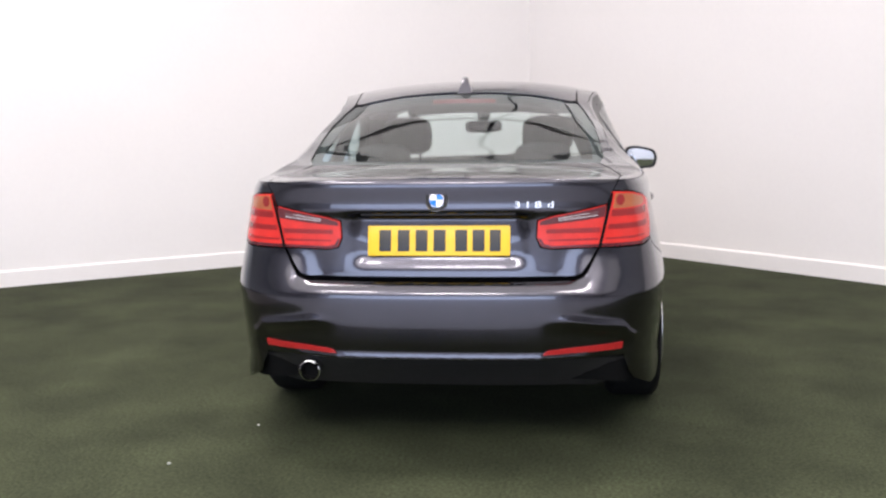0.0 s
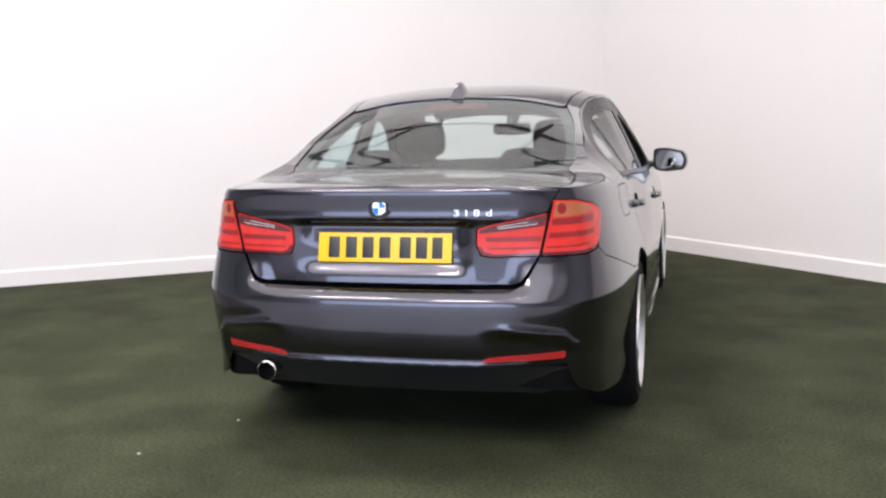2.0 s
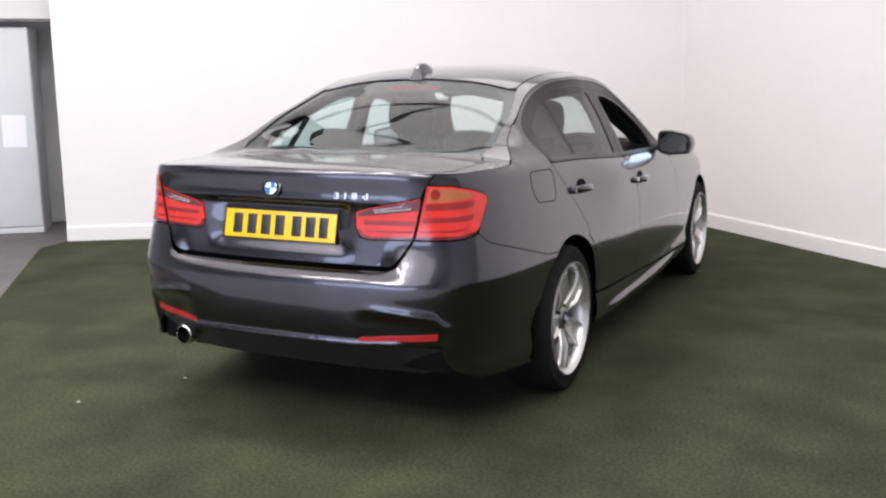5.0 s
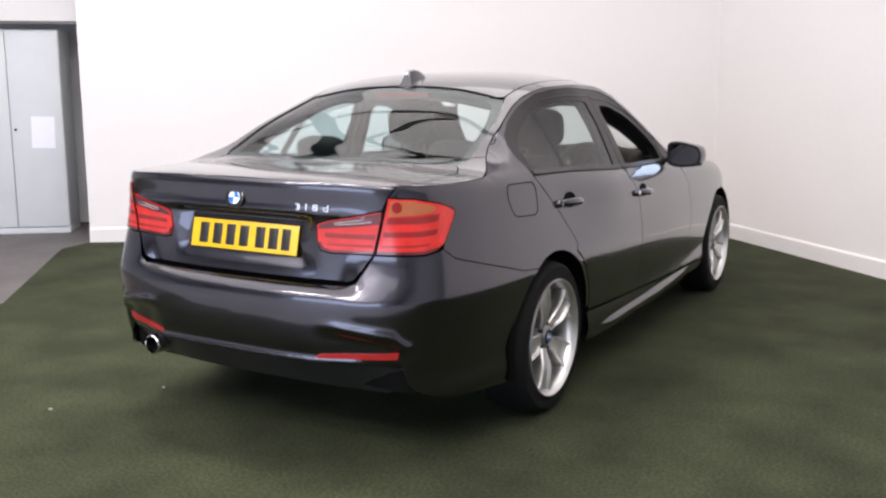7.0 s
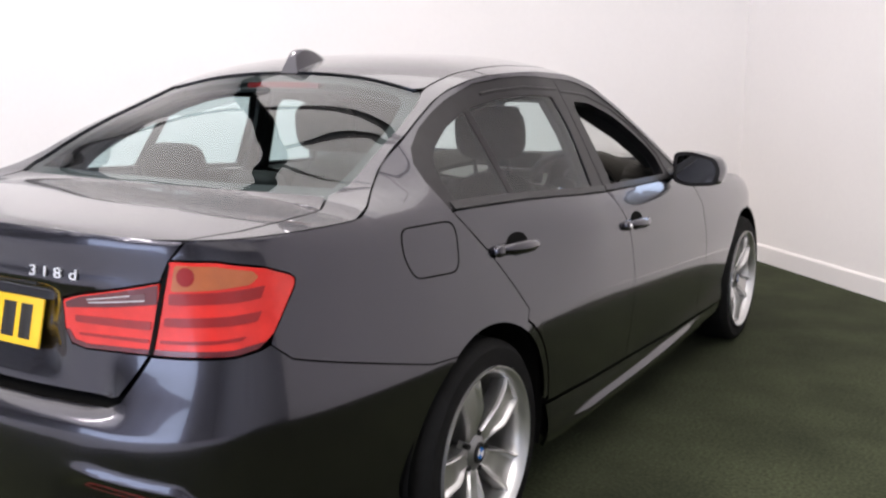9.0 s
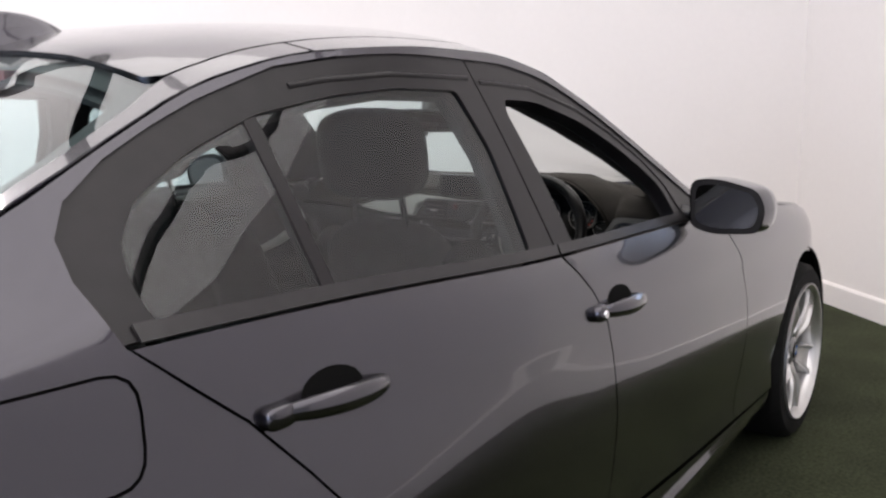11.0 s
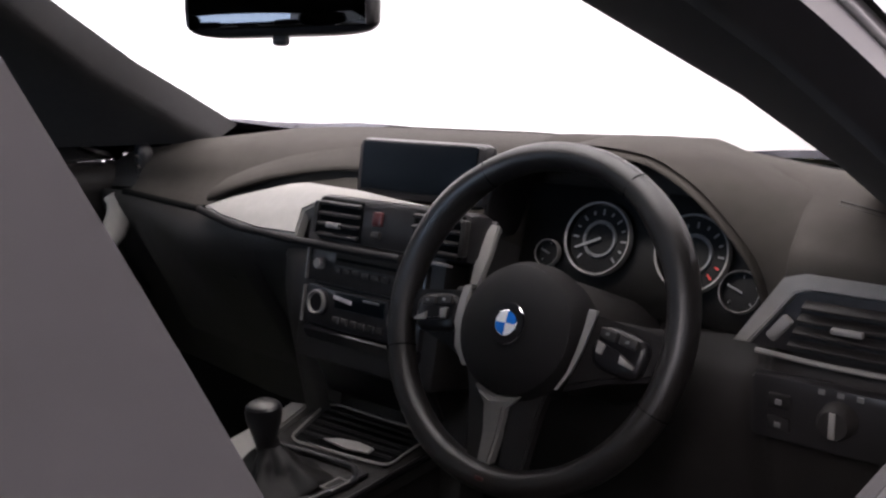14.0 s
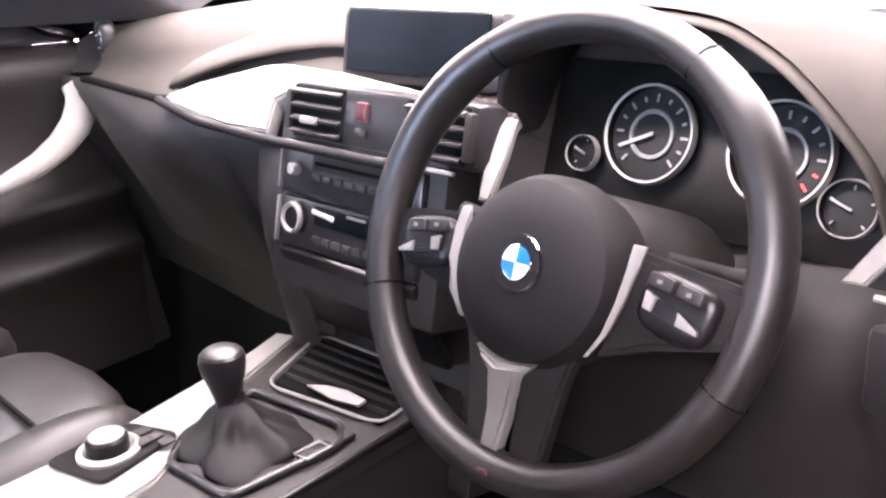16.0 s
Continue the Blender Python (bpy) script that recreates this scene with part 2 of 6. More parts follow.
def pchip(points):
    """A smooth, non-overshooting curve through (x, y) points; works on numbers and arrays."""
    xs, ys = np.array(points, float).T
    h, d = np.diff(xs), np.diff(ys) / np.diff(xs)
    m = np.zeros(len(xs))
    for i in range(1, len(xs) - 1):
        if d[i - 1] * d[i] > 0:
            w1, w2 = 2 * h[i] + h[i - 1], h[i] + 2 * h[i - 1]
            m[i] = (w1 + w2) / (w1 / d[i - 1] + w2 / d[i])
    m[0], m[-1] = d[0], d[-1]

    def f(x):
        x = np.clip(x, xs[0], xs[-1])
        i = np.clip(np.searchsorted(xs, x) - 1, 0, len(h) - 1)
        t = (x - xs[i]) / h[i]
        return (ys[i] * (1 + 2 * t) * (1 - t) ** 2 + h[i] * m[i] * t * (1 - t) ** 2
                + ys[i + 1] * t * t * (3 - 2 * t) + h[i] * m[i + 1] * t * t * (t - 1))
    return f


def smoothstep(a, b, x):
    t = min(1.0, max(0.0, (x - a) / (b - a)))
    return t * t * (3 - 2 * t)


def rounded(poly, r, n=4):
    """A polygon with its corners rounded; r is one radius or one for each corner."""
    out, m = [], len(poly)
    for i in range(m):
        rr = r[i] if isinstance(r, (list, tuple)) else r
        p, a, b = Vector(poly[i]), Vector(poly[i - 1]), Vector(poly[(i + 1) % m])
        da, db = a - p, b - p
        k = min(rr, 0.45 * da.length, 0.45 * db.length)
        if k < 1e-4:
            out.append(tuple(p))
            continue
        s, e = p + da.normalized() * k, p + db.normalized() * k
        for j in range(n + 1):
            t = j / n
            out.append(tuple((1 - t) ** 2 * s + 2 * t * (1 - t) * p + t * t * e))
    return out


def rounded_3d(pts, r=0.012, n=3):
    """A closed outline in space with its corners rounded."""
    out, m = [], len(pts)
    for i in range(m):
        p, a, b = Vector(pts[i]), Vector(pts[i - 1]), Vector(pts[(i + 1) % m])
        s, e = p + (a - p).normalized() * r, p + (b - p).normalized() * r
        for j in range(n + 1):
            t = j / n
            out.append((1 - t) ** 2 * s + 2 * t * (1 - t) * p + t * t * e)
    return out


def _inside(px, py, loops):
    """Even-odd test of points against closed outlines."""
    odd = np.zeros(len(px), bool)
    for loop in loops:
        q = np.array(loop)
        for (x0, y0), (x1, y1) in zip(q, np.roll(q, -1, 0)):
            if y0 != y1:
                hit = ((y0 > py) != (y1 > py)) & (px < (x1 - x0) * (py - y0) / (y1 - y0) + x0)
                odd ^= hit
    return odd


def panel(poly, surf, step=(0.03, 0.03), thick=0.012, lift=0.0, holes=()):
    """A shell over a polygon (with holes) of the surface's two parameters, with its rim turned inwards by thick."""
    loops = []
    for loop in (poly, *holes):
        pts = []
        for i in range(len(loop)):
            a, b = loop[i], loop[(i + 1) % len(loop)]
            n = max(1, math.ceil(max(abs(b[0] - a[0]) / step[0], abs(b[1] - a[1]) / step[1]) / 1.3))
            pts += [(a[0] + (b[0] - a[0]) * k / n, a[1] + (b[1] - a[1]) * k / n) for k in range(n)]
        clean = [p for i, p in enumerate(pts) if (Vector(p) - Vector(pts[i - 1])).length > 2e-4]
        loops.append(clean)
    edge_pts = np.array([p for loop in loops for p in loop])
    lo, hi = edge_pts.min(0), edge_pts.max(0)
    gx, gy = np.arange(math.floor(lo[0] / step[0]), hi[0] / step[0] + 1) * step[0], np.arange(math.floor(lo[1] / step[1]), hi[1] / step[1] + 1) * step[1]
    mx, my = [g.ravel() for g in np.meshgrid(gx, gy)]
    keep = _inside(mx, my, loops)
    mx, my = mx[keep], my[keep]
    if len(mx):
        near = np.array([np.min(np.hypot((edge_pts[:, 0] - x) / step[0], (edge_pts[:, 1] - y) / step[1])) for x, y in zip(mx, my)])
        mx, my = mx[near > 0.45], my[near > 0.45]
    flat, edges = [], []
    for loop in loops:
        n0 = len(flat)
        flat += [Vector(p) for p in loop]
        edges += [(n0 + i, n0 + (i + 1) % len(loop)) for i in range(len(loop))]
    flat += [Vector((x, y)) for x, y in zip(mx, my)]
    vs, _, fs, *_ = delaunay_2d_cdt(flat, edges, [], 0, 1e-6)
    cen = np.array([[sum(vs[i][k] for i in f) / len(f) for k in (0, 1)] for f in fs])
    ok = _inside(cen[:, 0], cen[:, 1], loops)
    for j, f in enumerate(fs):      # drop slivers between points in one line
        a, b, c = [Vector((vs[i][0] / step[0], vs[i][1] / step[1])) for i in f[:3]]
        ok[j] = ok[j] and abs((b - a).cross(c - a)) > 0.03 * max((b - a).length, (c - b).length, (a - c).length)
    bm = bmesh.new()
    made = [bm.verts.new(surf(v[0], v[1])) for v in vs]
    for f, good in zip(fs, ok):
        if good:
            bm.faces.new([made[i] for i in f])
    bmesh.ops.delete(bm, geom=[v for v in bm.verts if not v.link_faces], context="VERTS")
    bmesh.ops.recalc_face_normals(bm, faces=bm.faces)
    bm.normal_update()
    score = sum(f.normal.dot(f.calc_center_median() - Vector((0, min(max(f.calc_center_median().y, 0.9), 3.7), 0.6))) * f.calc_area() for f in bm.faces)
    if score < 0:
        bmesh.ops.reverse_faces(bm, faces=bm.faces)
    bm.normal_update()
    if lift:
        for v in bm.verts:
            v.co += v.normal * lift
    if thick:
        rim = [e for e in bm.edges if len(e.link_faces) == 1]
        normals = {v: v.normal.copy() for v in bm.verts}
        inner = {}
        for e in rim:
            for v in e.verts:
                if v not in inner:
                    inner[v] = bm.verts.new(v.co - normals[v] * thick)
        for e in rim:
            a, b = e.verts
            ls = [l.vert for l in e.link_faces[0].loops]
            if ls[(ls.index(a) + 1) % len(ls)] == b:
                a, b = b, a
            bm.faces.new((a, b, inner[b], inner[a]))
            e.smooth = False
    return bm


def pillow(sx, sy, sz, m=None, p=3.2, n=20, k=14):
    """A soft box: superellipsoid of full size sx, sy, sz."""
    bm = bmesh.new()
    rows = []

    def sp(v):
        return math.copysign(abs(v) ** (2 / p), v)
    for i in range(1, k):
        a = -math.pi / 2 + math.pi * i / k
        rows.append([bm.verts.new((sx / 2 * sp(math.cos(a)) * sp(math.cos(2 * math.pi * j / n)), sy / 2 * sp(math.cos(a)) * sp(math.sin(2 * math.pi * j / n)), sz / 2 * sp(math.sin(a)))) for j in range(n)])
    for a, b in zip(rows, rows[1:]):
        for j in range(n):
            bm.faces.new((a[j], a[(j + 1) % n], b[(j + 1) % n], b[j]))
    bm.faces.new(rows[0][::-1])
    bm.faces.new(rows[-1])
    if m is not None:
        bm.transform(m)
    bmesh.ops.recalc_face_normals(bm, faces=bm.faces)
    return bm


# ================================================================ the car's surfaces
# plan line of the right half at shoulder height, from the middle of the tail to the middle of the nose
PLAN = [(0.0, 0.0), (0.2, 0.003), (0.4, 0.018), (0.55, 0.046), (0.665, 0.09), (0.755, 0.165), (0.815, 0.285), (0.857, 0.5), (0.883, 0.85),
        (0.897, 1.3), (0.905, 1.9), (0.905, 2.5), (0.898, 3.1), (0.886, 3.6), (0.868, 3.95), (0.82, 4.2), (0.73, 4.38),
        (0.52, 4.53), (0.26, 4.605), (0.0, 4.624)]
_k = np.r_[0, np.cumsum(np.hypot(*np.diff(np.array(PLAN), axis=0).T))]
_cx, _cy = pchip(list(zip(_k, [p[0] for p in PLAN]))), pchip(list(zip(_k, [p[1] for p in PLAN])))
CU = np.linspace(0, _k[-1], 600)
CX, CY = _cx(CU), _cy(CU)
CNX, CNY = np.gradient(CY, CU), -np.gradient(CX, CU)
for _ in range(6):
    CNX, CNY = [np.convolve(np.pad(c, 2, mode="edge"), np.ones(5) / 5, "valid") for c in (CNX, CNY)]
_l = np.hypot(CNX, CNY)
CNX, CNY = CNX / _l, CNY / _l


def U(y):
    """Way along the plan line at y, on the flank."""
    return float(np.interp(y, CY, CU))


def UX(x):
    """Way along the plan line at x, on the tail."""
    return float(np.interp(x, CX[:250], CU[:250]))


WAIST = pchip([(0.0, 1.045), (0.3, 1.035), (0.7, 1.035), (1.0, 1.03), (1.3, 1.02), (2.0, 0.982), (2.7, 0.965), (3.0, 0.948), (3.3, 0.93), (3.6, 0.905), (4.0, 0.85), (4.3, 0.76), (4.62, 0.62)])
RAIL = pchip([(0.0, 1.05), (0.3, 1.042), (0.56, 1.045), (0.72, 1.09), (0.9, 1.178), (1.1, 1.262), (1.3, 1.337), (1.5, 1.379), (1.75, 1.391), (2.0, 1.384), (2.17, 1.355),
              (2.35, 1.28), (2.5, 1.197), (2.65, 1.109), (2.82, 1.014), (2.95, 0.957), (3.2, 0.935), (3.6, 0.905), (4.0, 0.855), (4.3, 0.765), (4.62, 0.64)])
CENTRE = pchip([(0.0, 1.045), (0.06, 1.062), (0.3, 1.072), (0.64, 1.074), (0.75, 1.12), (0.9, 1.203), (1.05, 1.285), (1.18, 1.347), (1.3, 1.402), (1.6, 1.449), (2.0, 1.461), (2.25, 1.447),
                (2.45, 1.405), (2.7, 1.318), (3.0, 1.182), (3.25, 1.055), (3.42, 0.962), (3.5, 0.943), (3.7, 0.915), (4.1, 0.862), (4.4, 0.785), (4.62, 0.66)])
D_SIDE = pchip([(0.12, 0.14), (0.18, 0.07), (0.24, 0.03), (0.3, 0.022), (0.36, 0.026), (0.45, 0.016), (0.54, 0.006), (0.6, 0.002), (0.65, 0.003), (0.7, 0.007), (0.76, 0.0125), (0.8, 0.0155), (0.835, 0.0165), (0.85, 0.018), (0.885, 0.026), (0.92, 0.037), (0.95, 0.052), (0.965, 0.062), (0.975, 0.069), (1.0, 0.078)])
D_TAIL = pchip([(0.2, 0.16), (0.28, 0.1), (0.36, 0.05), (0.42, 0.02), (0.48, 0.0085), (0.56, 0.002), (0.62, 0.0), (0.64, 0.001), (0.655, 0.006), (0.675, 0.021), (0.69, 0.05), (0.7, 0.072), (0.78, 0.0745), (0.86, 0.073), (0.92, 0.067),
                (0.96, 0.0625), (1.0, 0.0565), (1.02, 0.053), (1.034, 0.0515), (1.044, 0.0535), (1.054, 0.058), (1.062, 0.064)])
# the same over the bumper's corners: one clean lean from the crease up to the lamp
D_CORNER = pchip([(0.2, 0.16), (0.28, 0.1), (0.36, 0.05), (0.42, 0.024), (0.48, 0.014), (0.56, 0.0055), (0.62, 0.0005), (0.636, 0.001), (0.645, 0.005), (0.66, 0.0125), (0.7, 0.032), (0.75, 0.0555), (0.79, 0.07), (0.82, 0.074), (0.86, 0.073),
                  (0.92, 0.0665), (0.96, 0.061), (1.0, 0.0555), (1.02, 0.0525), (1.034, 0.0515), (1.044, 0.0535), (1.054, 0.058), (1.062, 0.064)])
D_NOSE = pchip([(0.15, 0.16), (0.22, 0.06), (0.3, 0.02), (0.45, 0.0), (0.6, 0.015), (0.7, 0.05), (0.8, 0.12), (0.9, 0.22)])

# the haunch over the rear wheel: the side leans in from low down
D_HAUNCH = pchip([(0.12, 0.14), (0.18, 0.07), (0.24, 0.03), (0.3, 0.022), (0.36, 0.026), (0.45, 0.018), (0.54, 0.009), (0.6, 0.003), (0.63, 0.0015), (0.645, 0.0035), (0.7, 0.0165), (0.76, 0.0315), (0.82, 0.046), (0.88, 0.0585), (0.93, 0.067), (0.965, 0.076), (1.0, 0.088)])
# how much more the upper side leans inwards towards the tail
LEAN = pchip([(0.0, 1.3), (0.72, 1.3), (0.8, 1.05), (0.95, 0.56), (1.1, 0.43), (1.25, 0.32), (1.4, 0.19), (1.6, 0.05), (1.8, 0.0), (4.7, 0.0)])


def depth(u, z):
    y = float(np.interp(u, CU, CY))
    w = float(WAIST(y))
    lift = (w - 0.975) * smoothstep(0.5, 0.95, z)
    side = float(D_SIDE(min(z, w) - lift))
    rear = 1 - smoothstep(1.1, 1.85, y)
    if rear:
        side += rear * (float(D_HAUNCH(min(z, w) - lift)) - side)
    if z > w:
        t = z - w
        side += (0.40 + float(LEAN(y))) * t + 0.18 * t * t
    tail = 1 - smoothstep(0.45, 0.92, u)
    corner = smoothstep(0.42, 0.66, u) * (1 - smoothstep(0.85, 1.5, u))
    side += 0.024 * corner * smoothstep(0.66, 0.79, z) * max(0.0, 1 - rear * 1.0)
    nose = smoothstep(4.05, 4.5, y)
    d = side
    if tail:
        k = smoothstep(0.45, 0.57, u)
        d = tail * ((1 - k) * float(D_TAIL(z)) + k * float(D_CORNER(z))) + (1 - tail) * side
    if nose:
        d = nose * float(D_NOSE(z)) + (1 - nose) * side
    return d


def ring(u, z):
    """The body's outer skin: the way along the plan line and the height."""
    d = depth(u, z)
    return (float(np.interp(u, CU, CX) - d * np.interp(u, CU, CNX)), float(np.interp(u, CU, CY) - d * np.interp(u, CU, CNY)), z)


def flank(y, z):
    return ring(U(y), z)


# half-width of the upper edge (roof rail, deck edge, bonnet edge) over y
_tu = np.linspace(0.02, CU[-1] - 0.02, 400)
_tp = np.array([ring(u, float(RAIL(np.interp(u, CU, CY)))) for u in _tu])
_ty, _tx = np.maximum.accumulate(_tp[:, 1]), _tp[:, 0]


def edge_x(y):
    return float(np.interp(y, _ty, _tx))


def top(x, y):
    """The car's upper skin over a place in plan: deck, rear screen, roof, windscreen, bonnet."""
    xe = max(edge_x(y), 0.02)
    s = min(1.0, abs(x) / xe)
    zr, zc = float(RAIL(y)), float(CENTRE(y))
    # the skin falls off sooner to the sides round the windscreen's foot
    e = 2.5 - 1.05 * smoothstep(2.98, 3.2, y) * (1 - smoothstep(3.5, 3.8, y))
    return (x, y, zr + (zc - zr) * (1 - s ** e))


def mirrored(surf):
    def f(a, b):
        x, y, z = surf(a, b)
        return (-x, y, z)
    return f


ARCH_R = 0.372
HUB_R, HUB_F, HUB_Z = 1.04, 3.852, 0.33


def arch(yc, z0, r=ARCH_R, n=22, back=False):
    """Points of a wheel arch from the front foot over the top to the rear foot, at height z0 and up."""
    a0 = math.asin((z0 - HUB_Z) / r)
    pts = [(yc + r * math.cos(a0 + (math.pi - 2 * a0) * i / n), HUB_Z + r * math.sin(a0 + (math.pi - 2 * a0) * i / n)) for i in range(n + 1)]
    return pts[::-1] if back else pts


def inset(poly, d):
    """A polygon drawn in by d along its edges' normals."""
    n = len(poly)
    area2 = sum(poly[i - 1][0] * poly[i][1] - poly[i][0] * poly[i - 1][1] for i in range(n))
    sg = 1 if area2 > 0 else -1
    out = []
    for i in range(n):
        a, p, b = Vector(poly[i - 1]), Vector(poly[i]), Vector(poly[(i + 1) % n])
        e1, e2 = (p - a), (b - p)
        if e1.length < 1e-6 or e2.length < 1e-6:
            continue
        n1, n2 = Vector((-e1.y, e1.x)).normalized() * sg, Vector((-e2.y, e2.x)).normalized() * sg
        m = n1 + n2
        k = m.length_squared
        out.append(tuple(p + (m * (2 * d / k) if k > 0.4 else n1 * d)))
    return out


def both(name, poly, surf, material, parent, label="", g=0.0025, **kw):
    """A panel and its twin on the other flank."""
    p = inset(poly, g) if g else poly
    r = part(name, panel(p, surf, **kw), material, parent, label)
    l = part(name, panel(p, mirrored(surf), **kw), material, parent, label)
    return r, l


def yz(points):
    """Flank points (y, height) as (way along the plan line, height)."""
    return [(U(y), z) for y, z in points]


def rail_run(y0, y1, n, drop=0.0):
    return [(y0 + (y1 - y0) * i / n, float(RAIL(y0 + (y1 - y0) * i / n)) - drop) for i in range(n + 1)]


def waist_run(y0, y1, n, drop=0.0):
    return [(y0 + (y1 - y0) * i / n, float(WAIST(y0 + (y1 - y0) * i / n)) - drop) for i in range(n + 1)]


car = empty("car")
tagged(car, "dark grey metallic four-door saloon parked on artificial turf", "car")

# seam lines on the flank, as (y, height)
B_GAP = [(1.97, 0.972), (2.04, 0.9), (2.098, 0.815), (2.117, 0.74), (2.122, 0.66), (2.13, 0.5), (2.13, 0.338)]
C_GAP = [(0.945, 1.022), (1.02, 0.962), (1.1, 0.896), (1.19, 0.8), (1.273, 0.703)]
A_GAP = [(2.92, 0.947), (2.965, 0.881), (3.04, 0.802), (3.072, 0.7), (3.078, 0.55), (3.06, 0.4), (3.05, 0.305)]
DLO_TAIL = [(0.945, 1.027), (0.928, 1.099), (0.936, 1.144), (0.97, 1.182), (1.054, 1.228), (1.15, 1.267), (1.244, 1.301), (1.408, 1.352), (1.548, 1.371)]


def arc(yc, r, a0, a1, n=14):
    return [(yc + r * math.cos(radians(a0 + (a1 - a0) * i / n)), HUB_Z + r * math.sin(radians(a0 + (a1 - a0) * i / n))) for i in range(n + 1)]


# tail lamp outline and seams at the tail, as (way along the plan line, height)
OUT_LAMP = [(0.662, 1.003), (0.78, 0.998), (0.903, 0.978), (0.972, 0.956), (0.983, 0.947), (0.978, 0.932), (0.907, 0.843), (0.868, 0.816), (0.814, 0.807), (0.612, 0.806), (0.64, 0.92)]
IN_LAMP = [(0.603, 0.806), (0.42, 0.802), (0.38, 0.81), (0.365, 0.843), (0.368, 0.904), (0.42, 0.918), (0.576, 0.946), (0.635, 0.957), (0.631, 0.92)]
BUMPER_SEAM = [(0.897, 0.82), (0.949, 0.782), (1.03, 0.76), (1.14, 0.732), (1.398, 0.667)]

# rear quarter with C-pillar
quarter = [(0.664, 1.006), (0.705, 1.044), (U(0.3), 1.042)] + yz(rail_run(0.4, 1.548, 23)) + yz(DLO_TAIL[::-1]) + yz(C_GAP[1:]) \
    + yz(arc(HUB_R, 0.402, 58, 8, 8)) + yz(arc(HUB_R, ARCH_R, 8, 118, 20)) + BUMPER_SEAM[::-1] + [(0.907, 0.84), (0.981, 0.931), (0.986, 0.948), (0.974, 0.959), (0.903, 0.981), (0.78, 1.001)]
FLAP = rounded(yz([(0.706, 1.008), (0.95, 1.002), (0.94, 0.868), (0.738, 0.88), (0.704, 0.94)]), [0.03, 0.05, 0.045, 0.03, 0.03])
q_r = part("rear_quarter", panel(inset(quarter, 0.002), ring), PAINT, car)
q_l = part("rear_quarter", panel(inset(quarter, 0.002), mirrored(ring)), PAINT, car)


def seam(points, surf, width, parent, lift=0.0008, name="shut_line"):
    """A narrow dark joint drawn along a line of the surface."""
    bm = bmesh.new()
    ps = [Vector(surf(*p)) for p in points]
    rows = []
    for i, p in enumerate(ps):
        d = (ps[min(i + 1, len(ps) - 1)] - ps[max(i - 1, 0)]).normalized()
        u, v = points[i]
        a, b = Vector(surf(u + 0.004, v)), Vector(surf(u, v + 0.004))
        n = (a - p).cross(b - p).normalized()
        if n.dot(p - Vector((0, p.y, 0.6))) < 0 and abs(n.x) > 0.3:
            n = -n
        elif abs(n.x) <= 0.3 and n.y > 0 and p.y < 0.5:
            n = -n
        elif abs(n.x) <= 0.3 and n.z < 0 and p.z > 1.05:
            n = -n
        s = n.cross(d) * width / 2
        rows.append([bm.verts.new(p + s + n * lift), bm.verts.new(p - s + n * lift)])
    for a, b in zip(rows, rows[1:]):
        bm.faces.new((a[0], a[1], b[1], b[0]))
    bmesh.ops.solidify(bm, geom=bm.faces[:], thickness=0.0006)
    return part(name, bm, GAP, parent)


def dense(points, n=6):
    out = []
    for a, b in zip(points, points[1:]):
        out += [(a[0] + (b[0] - a[0]) * i / n, a[1] + (b[1] - a[1]) * i / n) for i in range(n)]
    return out + [points[-1]]


flap = seam(dense(FLAP + FLAP[:1], 2), ring, 0.004, q_r, name="fuel_flap_joint")

# doors
def door_skin(rear):
    if rear:
        poly = waist_run(0.945, 1.97, 12, 0.006) + B_GAP[1:] + [(1.8, 0.35), (1.44, 0.366)] + arc(HUB_R, 0.406, 6, 58, 8) + C_GAP[::-1][:-1]
    else:
        poly = [(1.973, 0.976)] + waist_run(2.03, 2.9, 8, 0.006) + A_GAP[1:] + [(2.6, 0.32)] + B_GAP[::-1][:-1]
    return yz(poly)


rd_r, rd_l = both("rear_door", door_skin(True), ring, PAINT, car)
fd_r, fd_l = both("front_door", door_skin(False), ring, PAINT, car)
sill = [(1.425, 0.36), (1.8, 0.343), (2.165, 0.331), (2.6, 0.313), (3.05, 0.298), (3.46, 0.285), (3.445, 0.2), (2.3, 0.185), (1.46, 0.2)]


def sill_surf(u, z):
    """Skirt with a ledge that flares outwards low down."""
    x, y, zz = ring(u, z)
    zt = 0.268 + 0.016 * (y - 1.45)
    env = smoothstep(1.45, 1.8, y) * (1 - smoothstep(2.5, 3.35, y))
    k = 0.019 * env * (1 - smoothstep(zt - 0.02, zt, z)) - 0.01 * env * (1 - smoothstep(0.19, zt - 0.02, z))
    return (x + k, y, zz)


both("sill_skirt", yz(sill), sill_surf, PAINT, car, step=(0.03, 0.0125))
fender = yz([(2.925, 0.952), (3.1, 0.94), (3.3, 0.93), (3.6, 0.9), (3.85, 0.872), (4.0, 0.848), (4.1, 0.82), (4.13, 0.66), (4.12, 0.62)]) \
    + yz(arc(HUB_F, 0.37, 48, 187, 20)) + yz([(3.05, 0.305)] + A_GAP[::-1][1:])
both("front_wing", fender, ring, PAINT, car)

# tail: bumper, boot lid, lamps
def full(half):
    """A polygon and its mirror image about the middle, as one outline; half runs from the middle back to the middle."""
    return half + [(-a, b) for a, b in half[::-1] if abs(a) > 1e-6]


def ring2(u, z):
    x, y, zz = ring(abs(u), z)
    return (x if u >= 0 else -x, y, zz)


